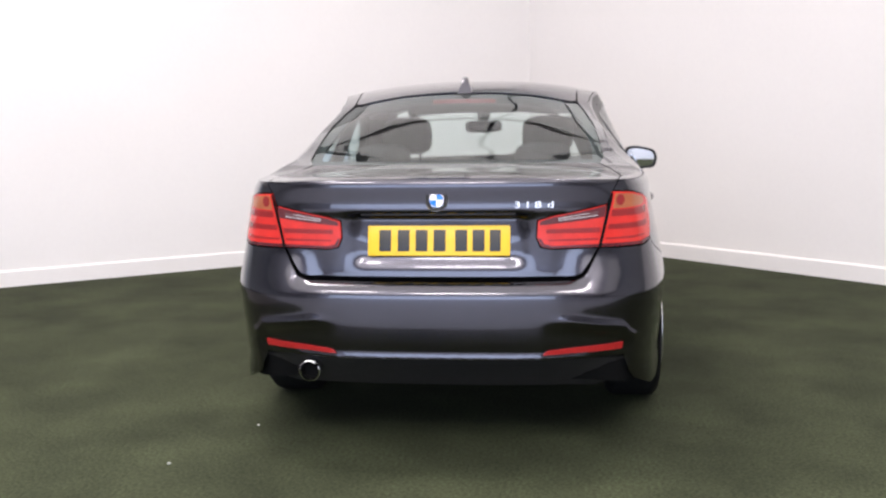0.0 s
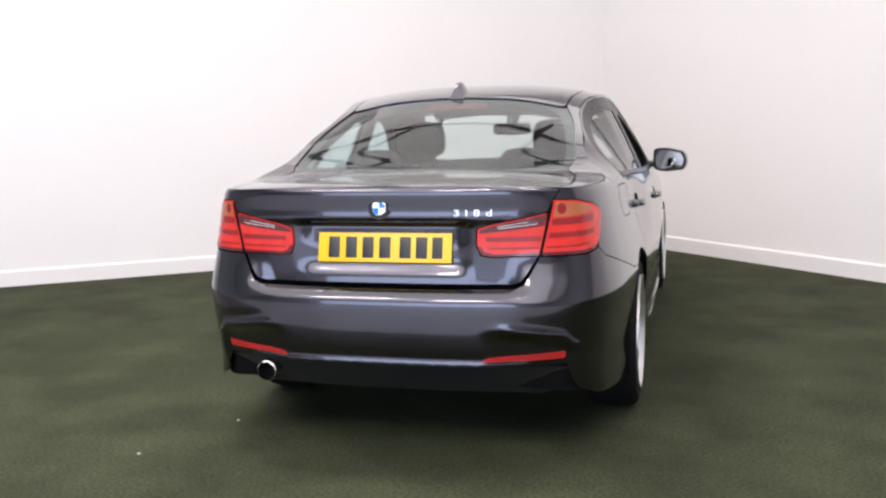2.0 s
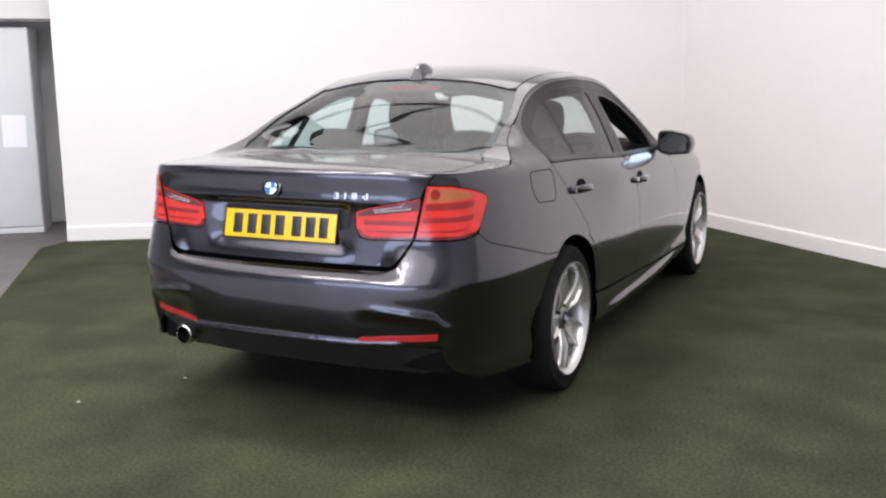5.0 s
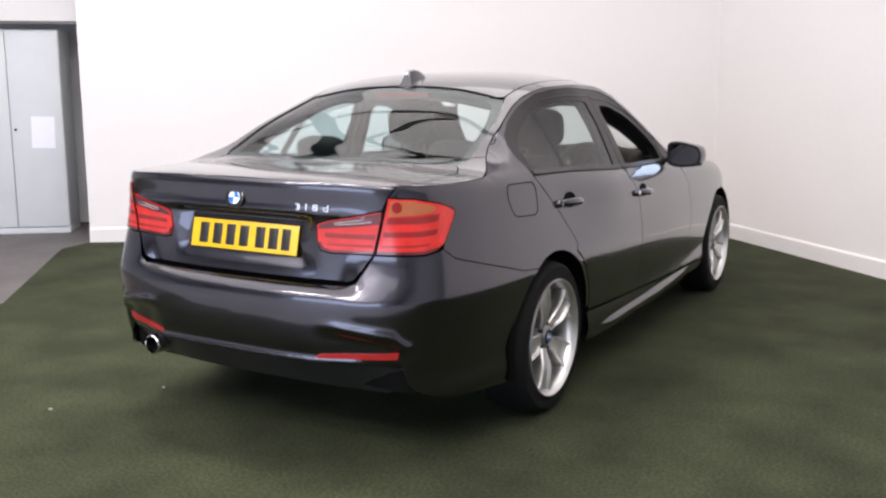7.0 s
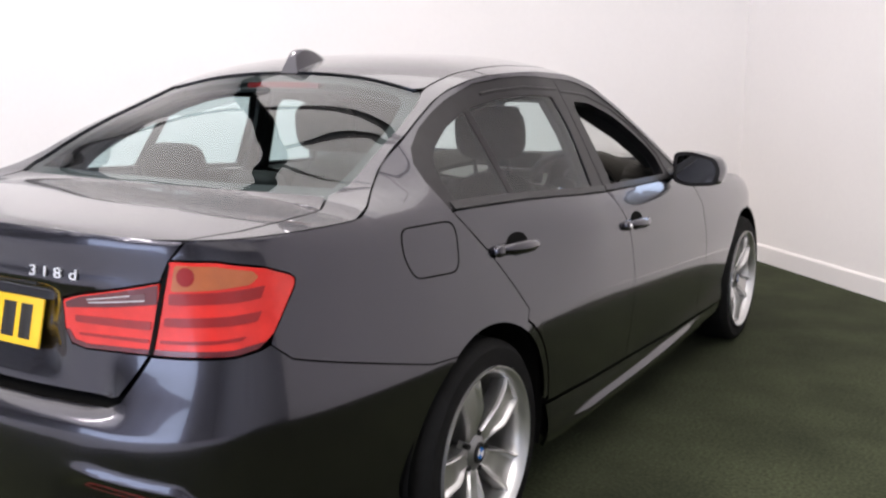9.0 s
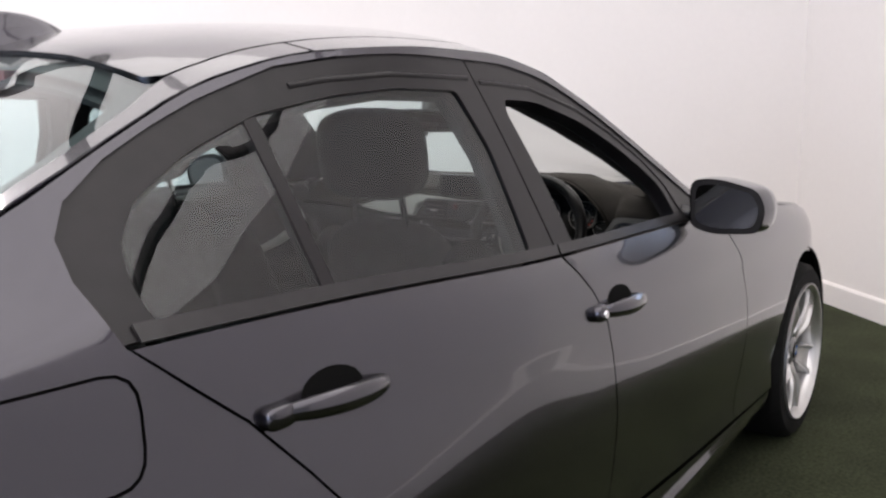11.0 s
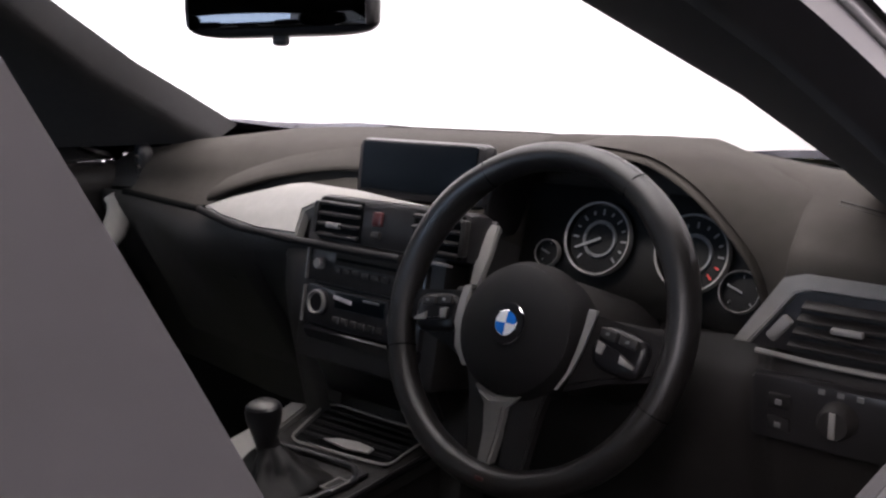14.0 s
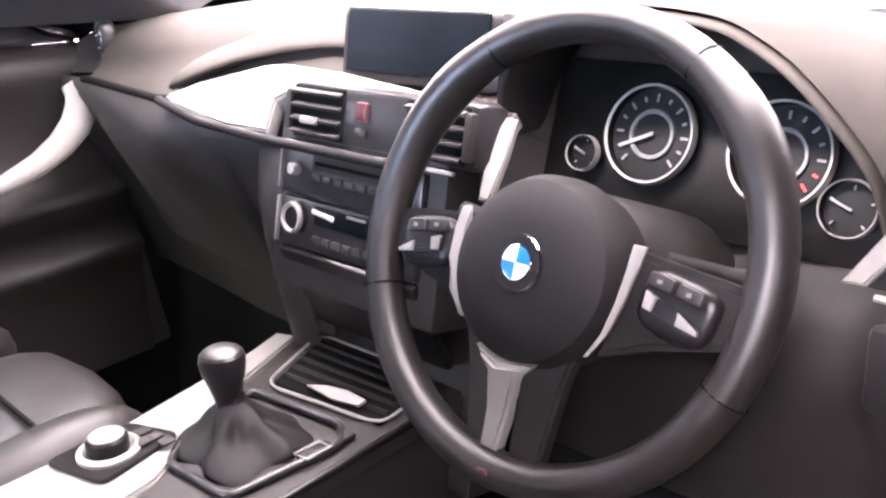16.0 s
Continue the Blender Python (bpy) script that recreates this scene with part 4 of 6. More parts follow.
for sgn, rd, fd in ((1, rd_r, fd_r), (-1, rd_l, fd_l)):
    surf = ring if sgn > 0 else mirrored(ring)
    part("window_frame", panel(yz(FRAME_R), surf, lift=-0.004, thick=0.008, holes=[yz(rounded(GLASS_R, 0.015))]), GLOSSBLK, rd)
    part("window_frame", panel(yz(FRAME_F), surf, lift=-0.004, thick=0.03, holes=[yz(rounded(GLASS_F, [0.01, 0.05, 0.02, 0.025, 0.05, 0.05, 0.05, 0.05, 0.03, 0.02]))]), GLOSSBLK, fd)
    part("door_glass", panel(yz(inset(GLASS_R, -0.012)), surf, lift=-0.0085, thick=0.0), GLASS, rd, "tinted closed window")
    if sgn < 0:
        part("door_glass", panel(yz(inset(GLASS_F, -0.012)), surf, lift=-0.014, thick=0.0), GLASS, fd, "tinted closed window")
    dv = [(1.292, 1.029), (1.318, 1.028), (1.335, 1.285), (1.309, 1.277)]
    part("window_divider", panel(yz(dv), surf, lift=-0.006, thick=0.02), GLOSSBLK, rd)
    # flat weather strip along the waist
    for a, b, own in ((0.965, 1.968, rd), (1.976, 2.84, fd)):
        run = waist_run(a, b, 14, 0.003)
        part("weather_strip", panel(yz(run + [(y, z + 0.02) for y, z in run[::-1]]), surf, lift=0.0015, thick=0.004, step=(0.05, 0.02)), TRIM, own)
    # raised rib round the upper edge of the frames
    rib_r = [(1.42, 1.32), (1.497, 1.33), (1.649, 1.339), (1.885, 1.331)]
    rib_f = [(1.925, 1.322), (2.0, 1.318), (2.12, 1.308), (2.3, 1.258), (2.43, 1.197), (2.545, 1.128), (2.63, 1.06), (2.675, 0.99)]
    for rib, own in ((rib_r, rd), (rib_f, fd)):
        part("frame_rib", tube([Vector(surf(U(y), z)) - Vector((sgn * 0.0075, 0, 0)) for y, z in dense(rib, 4)], 0.006, 8), GLOSSBLK, own)
    # handles, with flat black ovals painted for the shade in their cups
    for y0, z0, own in ((1.258, 0.897, rd), (2.16, 0.855, fd)):
        bm = bmesh.new()
        c = Vector(surf(U(y0), z0))
        cup = part("handle_cup_shade", panel([(U(y0) + 0.062 * math.cos(k * math.pi / 10), z0 - 0.001 + 0.034 * math.sin(k * math.pi / 10)) for k in range(20)], surf, lift=0.0012, thick=0.0), GAP, own)
        pts, rad = [], []
        for i in range(13):
            t = i / 12
            y = y0 - 0.108 + 0.216 * t
            p = Vector(surf(U(y), z0 - 0.004 - 0.008 * t))
            out = 0.03 * math.sin(math.pi * min(1, max(0, t))) ** 0.5
            pts.append(p + Vector((sgn * (out * 0.85), 0, 0)))
            rad.append(0.008 + 0.009 * math.sin(math.pi * t) ** 0.6)
        part("door_handle", tube(pts, rad, 12, flat=1.15), PAINT, own, "body-coloured pull handle")
        cap = Vector(surf(U(y0 - 0.112), z0 - 0.006))
        part("handle_cap", pillow(0.034, 0.054, 0.034, Matrix.Translation(cap + Vector((sgn * 0.004, 0, 0))), p=3.4), PAINT, own)
        if own in (fd_r, fd_l):
            part("key_lock", lathe([(0.0, 0.0), (0.0075, 0.0), (0.0085, -0.002), (0.0095, -0.006)], 20, "X", (0, 0, 0)), CHROME, own, "round chrome key lock").matrix_local = Matrix.Translation(cap + Vector((sgn * 0.0235, -0.004, 0))) @ (Matrix.Identity(4) if sgn > 0 else pose(0, 0, 0, 0, 0, 180))
    # mirror, its glass turned in towards the driver
    FACE, NOD = -0.05, -0.1
    arm0 = Vector(surf(U(2.72), 0.972))
    mir = empty("door_mirror", car)
    part("mirror_arm", tube([arm0 + Vector((sgn * -0.02, 0.0, 0.005)), arm0 + Vector((sgn * 0.05, 0, 0.008)), arm0 + Vector((sgn * 0.09, 0.0, 0.015))], [0.032, 0.022, 0.024], 12, flat=0.7), TRIM, mir)
    bm = bmesh.new()
    rows = []
    cx, cy, cz = 0.95, 2.68, 0.997
    shell = [(-0.03, 0.0, 1.0), (0.015, 0.02, 1.03), (0.05, 0.035, 0.98), (0.08, 0.045, 0.82), (0.1, 0.05, 0.5), (0.108, 0.05, 0.1)]
    outline = rounded([(-0.095, -0.055), (-0.09, 0.068), (-0.02, 0.074), (0.085, 0.05), (0.105, 0.0), (0.09, -0.06), (-0.03, -0.072)], [0.03, 0.03, 0.05, 0.05, 0.04, 0.04, 0.04], 5)
    for i, (dy, dx, k) in enumerate(shell):
        rows.append([bm.verts.new((sgn * (cx + px * k + dx * 0.3), cy + dy + (FACE * px + NOD * pz) * (1 - i / 5), cz + pz * k + 0.008)) for px, pz in outline])
    for a, b in zip(rows, rows[1:]):
        for i in range(len(outline)):
            j = (i + 1) % len(outline)
            bm.faces.new((a[i], a[j], b[j], b[i]))
    bm.faces.new(rows[-1])
    bmesh.ops.recalc_face_normals(bm, faces=bm.faces)
    part("mirror_shell", sharpen(bm, 50), PAINT, mir)
    bm = bmesh.new()
    bm.faces.new([bm.verts.new((sgn * (cx + px * 0.97), cy - 0.027 + (FACE * px + NOD * pz) * 0.97, cz + pz * 0.97 + 0.008)) for px, pz in outline])
    part("mirror_bezel", bm, TRIM, mir)
    bm = bmesh.new()
    bm.faces.new([bm.verts.new((sgn * (cx + px * 0.84), cy - 0.0295 + FACE * px * 0.84 + NOD * pz * 0.8, cz + pz * 0.8 + 0.008)) for px, pz in outline])
    bmesh.ops.recalc_face_normals(bm, faces=bm.faces)
    part("mirror_glass", bm, MIRROR, mir, "silver mirror glass")

# inner shell that closes the joints, underbody and arches
lin_half = [(0.0, 0.3), (0.6, 0.3)] + yz([(0.62, 0.26)] + arc(HUB_R, 0.378, 190, -8, 24)) + yz([(1.5, 0.22), (3.4, 0.22)] + arc(HUB_F, 0.378, 188, -8, 24)) \
    + yz([(4.3, 0.25)]) + [(CU[-1] - 0.02, 0.25), (CU[-1] - 0.02, 0.6)] + yz([(4.2, 0.7), (3.9, 0.83), (3.3, 0.9), (2.7, 0.935), (2.0, 0.955), (1.3, 0.99), (0.7, 1.0)]) + [(0.7, 1.0), (0.0, 1.02)]


def liner_surf(u, z):
    x, y, zz = ring(u, z)
    k = 0.03 + 0.05 * (1 - smoothstep(0.3, 0.8, u)) + 0.03 * smoothstep(4.0, 4.3, y)
    return (x - k * float(np.interp(u, CU, CNX)), y - k * float(np.interp(u, CU, CNY)), zz)


both("inner_shell", lin_half, liner_surf, GAP, car, g=0, step=(0.06, 0.06), thick=0.004)
part("underbody", box(1.4, 3.6, 0.06, 0.02, (0, 2.4, 0.22)), GAP, car)
for yc in (HUB_R, HUB_F):
    for sgn in (1, -1):
        bm = bmesh.new()
        prof = arc(yc, 0.385, -15, 195, 20)
        a = [bm.verts.new((sgn * 0.86, y, z)) for y, z in prof]
        b = [bm.verts.new((sgn * 0.6, y, z)) for y, z in prof]
        for i in range(len(prof) - 1):
            bm.faces.new((a[i], a[i + 1], b[i + 1], b[i]))
        bm.faces.new(b)
        part("arch_liner", bm, GAP, car)

# wheels
def wheel(m):
    w_ob = empty("wheel", car)
    w_ob.matrix_local = m
    R, TR, H = 0.2465, 0.328, 0.112
    part("tyre", lathe([(R - 0.006, -H), (R + 0.012, -H - 0.002), (R + 0.045, -H - 0.006), (TR - 0.024, -H + 0.002), (TR - 0.006, -H + 0.018), (TR, -H + 0.04), (TR, H - 0.04), (TR - 0.006, H - 0.018),
                        (TR - 0.024, H - 0.002), (R + 0.045, H - 0.001), (R + 0.016, H - 0.002), (R - 0.004, H - 0.006)], 72), RUBBER, w_ob, "low-profile black tyre")
    part("rim", lathe([(R - 0.03, -0.085), (R - 0.026, -0.02), (R - 0.02, H - 0.04), (R - 0.014, H - 0.014), (R - 0.005, H - 0.002), (R + 0.002, H + 0.006), (R + 0.006, H + 0.006), (R + 0.006, H - 0.006), (R - 0.004, -0.085)], 72), ALLOY, w_ob, "silver alloy rim")
    part("brake_disc", lathe([(0.05, -0.03), (0.15, -0.03), (0.15, -0.01), (0.05, -0.01)], 40), DARKMETAL, w_ob)
    # black disc added behind the spokes, standing in for the shade inside
    part("dark_backing", lathe([(0.0, -0.08), (R - 0.029, -0.08)], 40), GAP, w_ob)
    for k in range(5):
        # broad star spoke: two raised ridges with a sunken channel between that opens towards the rim
        mid = 2 * math.pi * k / 5 + math.pi / 2
        ca, sa = math.cos(mid), math.sin(mid)
        bm = bmesh.new()
        rows = []
        for i in range(15):
            t = i / 14
            r = 0.034 + (R - 0.012 - 0.034) * t
            w = 0.026 + 0.015 * smoothstep(0.1, 0.5, t) + 0.014 * t ** 1.5 + 0.01 * max(0.0, t - 0.85) / 0.15
            h = H - 0.042 + 0.03 * smoothstep(0.0, 0.55, t) - 0.004 * smoothstep(0.75, 1.0, t)
            g = 0.013 * smoothstep(0.12, 0.4, t)
            b = 0.0085 + 0.003 * t
            prof = [(-w - 0.004, -0.052), (-w, -0.012), (-w + 0.002, -0.003), (-w + b * 0.45, 0.0), (-w + b, -0.002), (-w + b + 0.006, -g), (0.0, -g - 0.002), (w - b - 0.006, -g), (w - b, -0.002), (w - b * 0.45, 0.0), (w - 0.002, -0.003), (w, -0.012), (w + 0.004, -0.052)]
            rows.append([bm.verts.new((h + dz, r * ca - q * sa, r * sa + q * ca)) for q, dz in prof])
        for p, q in zip(rows, rows[1:]):
            for i in range(12):
                f = bm.faces.new((p[i], p[i + 1], q[i + 1], q[i]))
                # the spoke's outer side walls get the shaded alloy colour
                f.material_index = 1 if i in (0, 11) else 0
        bmesh.ops.recalc_face_normals(bm, faces=bm.faces)
        part("spoke", sharpen(bm, 22), [ALLOY, SHADEALLOY], w_ob, "broad silver double spoke with sunken channel")
    part("hub", lathe([(0.0, H - 0.03), (0.034, H - 0.03), (0.04, H - 0.034), (0.058, H - 0.044), (0.066, H - 0.07)], 36), SHADEALLOY, w_ob)
    for k in range(5):
        a = 2 * math.pi * k / 5 + math.pi / 2 + math.pi / 5
        part("wheel_bolt", lathe([(0, H - 0.036), (0.008, H - 0.036), (0.009, H - 0.055)], 12, "X", (0, 0.055 * math.cos(a), 0.055 * math.sin(a))), DARKMETAL, w_ob)
    part("hub_cap", lathe([(0, H - 0.026), (0.029, H - 0.026), (0.033, H - 0.032)], 30), GLOSSBLK, w_ob, "hub cap with round emblem")
    for k in range(4):
        bm = bmesh.new()
        vs = [bm.verts.new((H - 0.0248, 0, 0))] + [bm.verts.new((H - 0.0248, 0.018 * math.cos(radians(90 * k + 15 * i)), 0.018 * math.sin(radians(90 * k + 15 * i)))) for i in range(7)]
        bm.faces.new(vs)
        part("emblem_quarter", bm, (BLUE, WHITE)[k % 2], w_ob)
    return w_ob


for yc, spin in ((HUB_R, 20), (HUB_F, 31)):
    wheel(pose(0.768, yc, 0.328, spin, 0, 0))
    wheel(pose(-0.768, yc, 0.328, spin + 20, 0, 180))


# ================================================================ cabin
def plate(pts, thick, bevel=0.0, toward=None):
    """A flat or gently bent slab: outline points in space, grown away from the viewer by thick."""
    bm = bmesh.new()
    ps = [Vector(p) for p in pts]
    c = sum(ps, Vector()) / len(ps)
    n = Vector()
    for i in range(len(ps)):
        n += (ps[i - 1] - c).cross(ps[i] - c)
    n.normalize()
    if n.dot((Vector(toward) if toward else Vector((0.7, 2.1, 1.2))) - c) < 0:
        n = -n
    f = [bm.verts.new(p) for p in ps]
    b = [bm.verts.new(p - n * thick) for p in ps]
    bm.faces.new(f)
    bm.faces.new(b[::-1])
    for i in range(len(ps)):
        j = (i + 1) % len(ps)
        bm.faces.new((f[i], b[i], b[j], f[j]))
    bmesh.ops.recalc_face_normals(bm, faces=bm.faces)
    if bevel:
        es = [e for e in bm.edges if all(v in f for v in e.verts)]
        bmesh.ops.bevel(bm, geom=es, offset=bevel, segments=2, affect="EDGES")
    return sharpen(bm, 30)


def loft(rows, close=False, caps=False):
    bm = bmesh.new()
    vs = [[bm.verts.new(p) for p in r] for r in rows]
    for a, b in zip(vs, vs[1:]):
        m = len(a)
        for i in range(m if close else m - 1):
            j = (i + 1) % m
            bm.faces.new((a[i], a[j], b[j], b[i]))
    if caps:
        bm.faces.new(vs[0][::-1])
        bm.faces.new(vs[-1])
    bmesh.ops.recalc_face_normals(bm, faces=bm.faces)
    return bm


# ---- dashboard
dash = empty("dashboard", car)
dash.location = (-0.014, 0.025, -0.024)
SECT = [
    (-0.75, [(3.065, 0.961), (2.94, 0.99), (2.88, 0.98), (2.85, 0.96), (2.83, 0.93), (2.815, 0.9), (2.885, 0.72), (2.93, 0.58)]),
    (-0.62, [(3.14, 0.978), (2.973, 1.005), (2.895, 0.995), (2.859, 0.973), (2.837, 0.939), (2.803, 0.9), (2.878, 0.72), (2.93, 0.573)]),
    (-0.4, [(3.265, 1.008), (3.03, 1.03), (2.92, 1.022), (2.875, 0.995), (2.85, 0.955), (2.766, 0.878), (2.855, 0.72), (2.92, 0.56)]),
    (-0.1, [(3.345, 1.002), (3.08, 1.034), (2.95, 1.034), (2.905, 1.0), (2.875, 0.96), (2.79, 0.9), (2.85, 0.72), (2.91, 0.56)]),
    (0.15, [(3.335, 0.999), (3.08, 1.037), (2.95, 1.04), (2.91, 1.0), (2.88, 0.96), (2.8, 0.92), (2.83, 0.72), (2.9, 0.56)]),
    (0.2, [(3.325, 0.999), (3.07, 1.044), (2.95, 1.05), (2.94, 0.99), (2.93, 0.94), (2.9, 0.86), (2.86, 0.78), (2.9, 0.56)]),
    (0.37, [(3.275, 0.998), (3.05, 1.047), (2.95, 1.058), (2.94, 0.99), (2.93, 0.94), (2.9, 0.86), (2.86, 0.78), (2.9, 0.56)]),
    (0.54, [(3.195, 0.994), (3.0, 1.028), (2.93, 1.02), (2.93, 0.98), (2.92, 0.94), (2.88, 0.86), (2.84, 0.78), (2.9, 0.56)]),
    (0.575, [(3.165, 0.991), (3.0, 1.022), (2.9, 1.008), (2.85, 0.98), (2.83, 0.955), (2.815, 0.87), (2.81, 0.78), (2.9, 0.56)]),
    (0.75, [(3.035, 0.951), (2.92, 0.98), (2.87, 0.982), (2.84, 0.965), (2.825, 0.945), (2.815, 0.87), (2.81, 0.78), (2.9, 0.56)])]
_xs = [s[0] for s in SECT]


def dash_point(x, i):
    f = [float(np.interp(x, _xs, [s[1][i][k] for s in SECT])) for k in (0, 1)]
    return (x, f[0], f[1])


cols = sorted(set(list(np.round(np.linspace(-0.75, 0.75, 41), 4)) + _xs))
def fine_row(x, i0, i1, n=4):
    pts = [Vector(dash_point(x, i)) for i in range(8)]
    out = []
    for i in range(i0, i1):
        a, b, c, d = pts[max(i - 1, 0)], pts[i], pts[i + 1], pts[min(i + 2, 7)]
        for k in range(n):
            t = k / n
            out.append(0.5 * ((2 * b) + (c - a) * t + (2 * a - 5 * b + 4 * c - d) * t * t + (3 * b - a - 3 * c + d) * t ** 3))
    return out + [pts[i1]]


cols = sorted(cols + [-0.635])
part("dash_top", loft([fine_row(x, 0, 5)[:-2] for x in cols if x >= -0.635]), DASHTOP, dash, "grained dark dashboard top")
part("dash_end", loft([[v - Vector((0, 0, 0.006)) for v in fine_row(x, 0, 4)] for x in cols if x <= -0.63]), SOFTBLACK, dash, "dark end piece of the dashboard")
LIP = [(-0.372, 2.802, 0.938), (-0.33, 2.824, 0.956), (-0.27, 2.848, 0.974), (-0.2, 2.868, 0.987), (-0.14, 2.88, 0.994), (-0.075, 2.888, 0.997)]
part("dash_lip", loft([[(x, y + 0.045, z + 0.03), (x, y + 0.018, z + 0.018), (x, y + 0.003, z + 0.007), (x, y, z), (x, y + 0.005, z - 0.003), (x, y + 0.03, z - 0.003)] for x, y, z in LIP]), DASHTOP, dash, "padded lip above the silver trim")
part("dash_lower", loft([fine_row(x, 4, 7)[2:] for x in cols]), SOFTBLACK, dash, "dark lower dashboard")
part("dash_line", tube([fine_row(x, 4, 5)[2] + Vector((0, -0.002, -0.002)) for x in cols if -0.66 < x < -0.34], 0.0065, 8), GAP, dash, "black line under the grained top")
part("dash_edge", tube([Vector(dash_point(x, 0)) - Vector((0, 0, 0.003)) for x in cols], 0.0055, 8), GAP, dash, "black strip along the windscreen foot")
# hood over the instruments
HOOD = [(0.178, 0.93), (0.18, 0.97), (0.2, 1.012), (0.25, 1.04), (0.33, 1.056), (0.4, 1.05), (0.45, 1.028), (0.5, 0.985), (0.535, 0.94), (0.548, 0.9)]
hx, hz = pchip([(i, p[0]) for i, p in enumerate(HOOD)]), pchip([(i, p[1]) for i, p in enumerate(HOOD)])
ts = np.linspace(0, 9, 37)
rows = []
for y, grow in ((3.06, -0.06), (3.0, 0.0), (2.95, 0.016), (2.9, 0.016), (2.855, 0.012), (2.835, 0.006), (2.828, 0.0), (2.835, -0.008), (2.9, -0.01), (2.94, -0.012)):
    rows.append([(0.365 + (float(hx(t)) - 0.365) * (1 + grow * 2.2), y + 0.012 * abs(t - 4) / 5, 0.9 + (float(hz(t)) - 0.9) * (1 + grow * 3)) for t in ts])
hood_bm = loft(rows)
# the hood's inner faces take the darker black
for i, f in enumerate(hood_bm.faces):
    f.material_index = 1 if i // (len(ts) - 1) >= 6 else 0
part("instrument_hood", hood_bm, [DASHTOP, DEEPBLACK], dash, "hood over the instruments")
# smooth cheek from the hood's outer edge to the dashboard's top
rows = []
for t in np.linspace(3.6, 9, 23):
    k = (t - 3.6) / 5.4
    e = Vector((0.365 + (float(hx(t)) - 0.365) * 1.026, 2.84 + 0.012 * abs(t - 4) / 5, 0.9 + (float(hz(t)) - 0.9) * 1.036 + 0.002))
    o = Vector((0.4 + 0.27 * k, 3.03 - 0.16 * k, 1.054 - 0.07 * k ** 1.3))
    m = (e + o) / 2 + Vector((0.01, -0.01, 0.012 - 0.004 * k))
    rows.append([(1 - q) ** 2 * e + 2 * q * (1 - q) * m + q * q * o for q in (0, 0.08, 0.2, 0.35, 0.5, 0.65, 0.8, 1.0)])
part("dash_cheek", loft(rows), DASHTOP, dash, "smooth padded cheek beside the instruments")
# dials
dial_m = Matrix.Translation((0.37, 2.9, 0.937)) @ pose(0, 0, 0, -20, 0, 0)
o = part("instrument_panel", box(0.36, 0.01, 0.15, 0.004, (0, 0.012, -0.008)), DIALFACE, dash)
o.matrix_local = dial_m
for cx, cz, r in ((-0.059, 0.001, 0.046), (0.068, -0.001, 0.046), (-0.128, -0.026, 0.0175), (0.133, -0.036, 0.024)):
    o = part("dial", lathe([(0, 0.002), (r * 0.93, 0.002), (r * 0.95, -0.006)], 40, "Y", (cx, 0, cz)), DIALFACE, dash, "round black dial")
    o.matrix_local = dial_m
    o = part("dial_ring", lathe([(r * 0.95, 0.0), (r * 0.95, -0.007), (r * 1.0, -0.008), (r * 1.03, 0.0)], 40, "Y", (cx, 0, cz)), SATIN, dash, "bright dial ring")
    o.matrix_local = dial_m
    big = r > 0.03
    for k in range(13 if big else 5):
        a = radians(225 - 270 * k / (12 if big else 4))
        L = r * (0.16 if k % 2 == 0 else 0.1)
        o = part("dial_mark", box(L, 0.001, 0.0022 if big else 0.0015, 0, (cx + r * 0.74 * math.cos(a), 0.0005, cz + r * 0.74 * math.sin(a)), pose(0, 0, 0, 0, -math.degrees(a), 0)), MARK if not (cx > 0 and big and k > 10) else REDMARK, dash)
        o.matrix_local = dial_m
    a = radians(205 if big else 160)
    o = part("dial_needle", box(r * 0.8, 0.0016, 0.003 if big else 0.002, 0, (cx + r * 0.33 * math.cos(a), -0.002, cz + r * 0.33 * math.sin(a)), pose(0, 0, 0, 0, -math.degrees(a), 0)), MARK, dash)
    o.matrix_local = dial_m
    if big:
        o = part("dial_inner_ring", lathe([(r * 0.42, 0.001), (r * 0.44, -0.001), (r * 0.5, -0.001), (r * 0.52, 0.001)], 32, "Y", (cx, 0, cz)), MARKDIM, dash)
        o.matrix_local = dial_m

# silver trim blade, screen, vents, centre stack
blade = [(-0.35, 2.782, 0.935), (-0.3, 2.808, 0.952), (-0.2, 2.842, 0.976), (-0.17, 2.848, 0.979), (-0.06, 2.853, 0.975), (0.08, 2.853, 0.963), (0.19, 2.85, 0.957), (0.19, 2.83, 0.944), (0.09, 2.82, 0.947), (-0.02, 2.815, 0.957), (-0.095, 2.806, 0.963),
         (-0.118, 2.79, 0.95), (-0.118, 2.772, 0.917), (-0.2, 2.768, 0.917), (-0.3, 2.772, 0.926)]
part("trim_blade", plate(blade, 0.02, 0.003), SATIN, dash, "satin silver dashboard trim")
part("trim_blade", plate([(0.13, 2.836, 0.96), (0.212, 2.826, 0.957), (0.213, 2.806, 0.925), (0.207, 2.786, 0.886), (0.193, 2.786, 0.886), (0.194, 2.799, 0.922), (0.182, 2.808, 0.941), (0.13, 2.818, 0.946)], 0.008, 0.002), SATIN, dash, "satin silver dashboard trim")
part("trim_line", tube([(-0.36, 2.778, 0.928), (-0.25, 2.764, 0.915), (-0.12, 2.762, 0.911), (0.1, 2.762, 0.911)], 0.006, 8), DEEPBLACK, dash)
sc_m = Matrix.Translation((0.03, 2.885, 1.007)) @ pose(0, 0, 0, -12, 0, 3)
o = part("screen_housing", box(0.235, 0.03, 0.088, 0.012, (0.0, 0.006, -0.004)), GLOSSBLK, dash)
o.matrix_local = sc_m
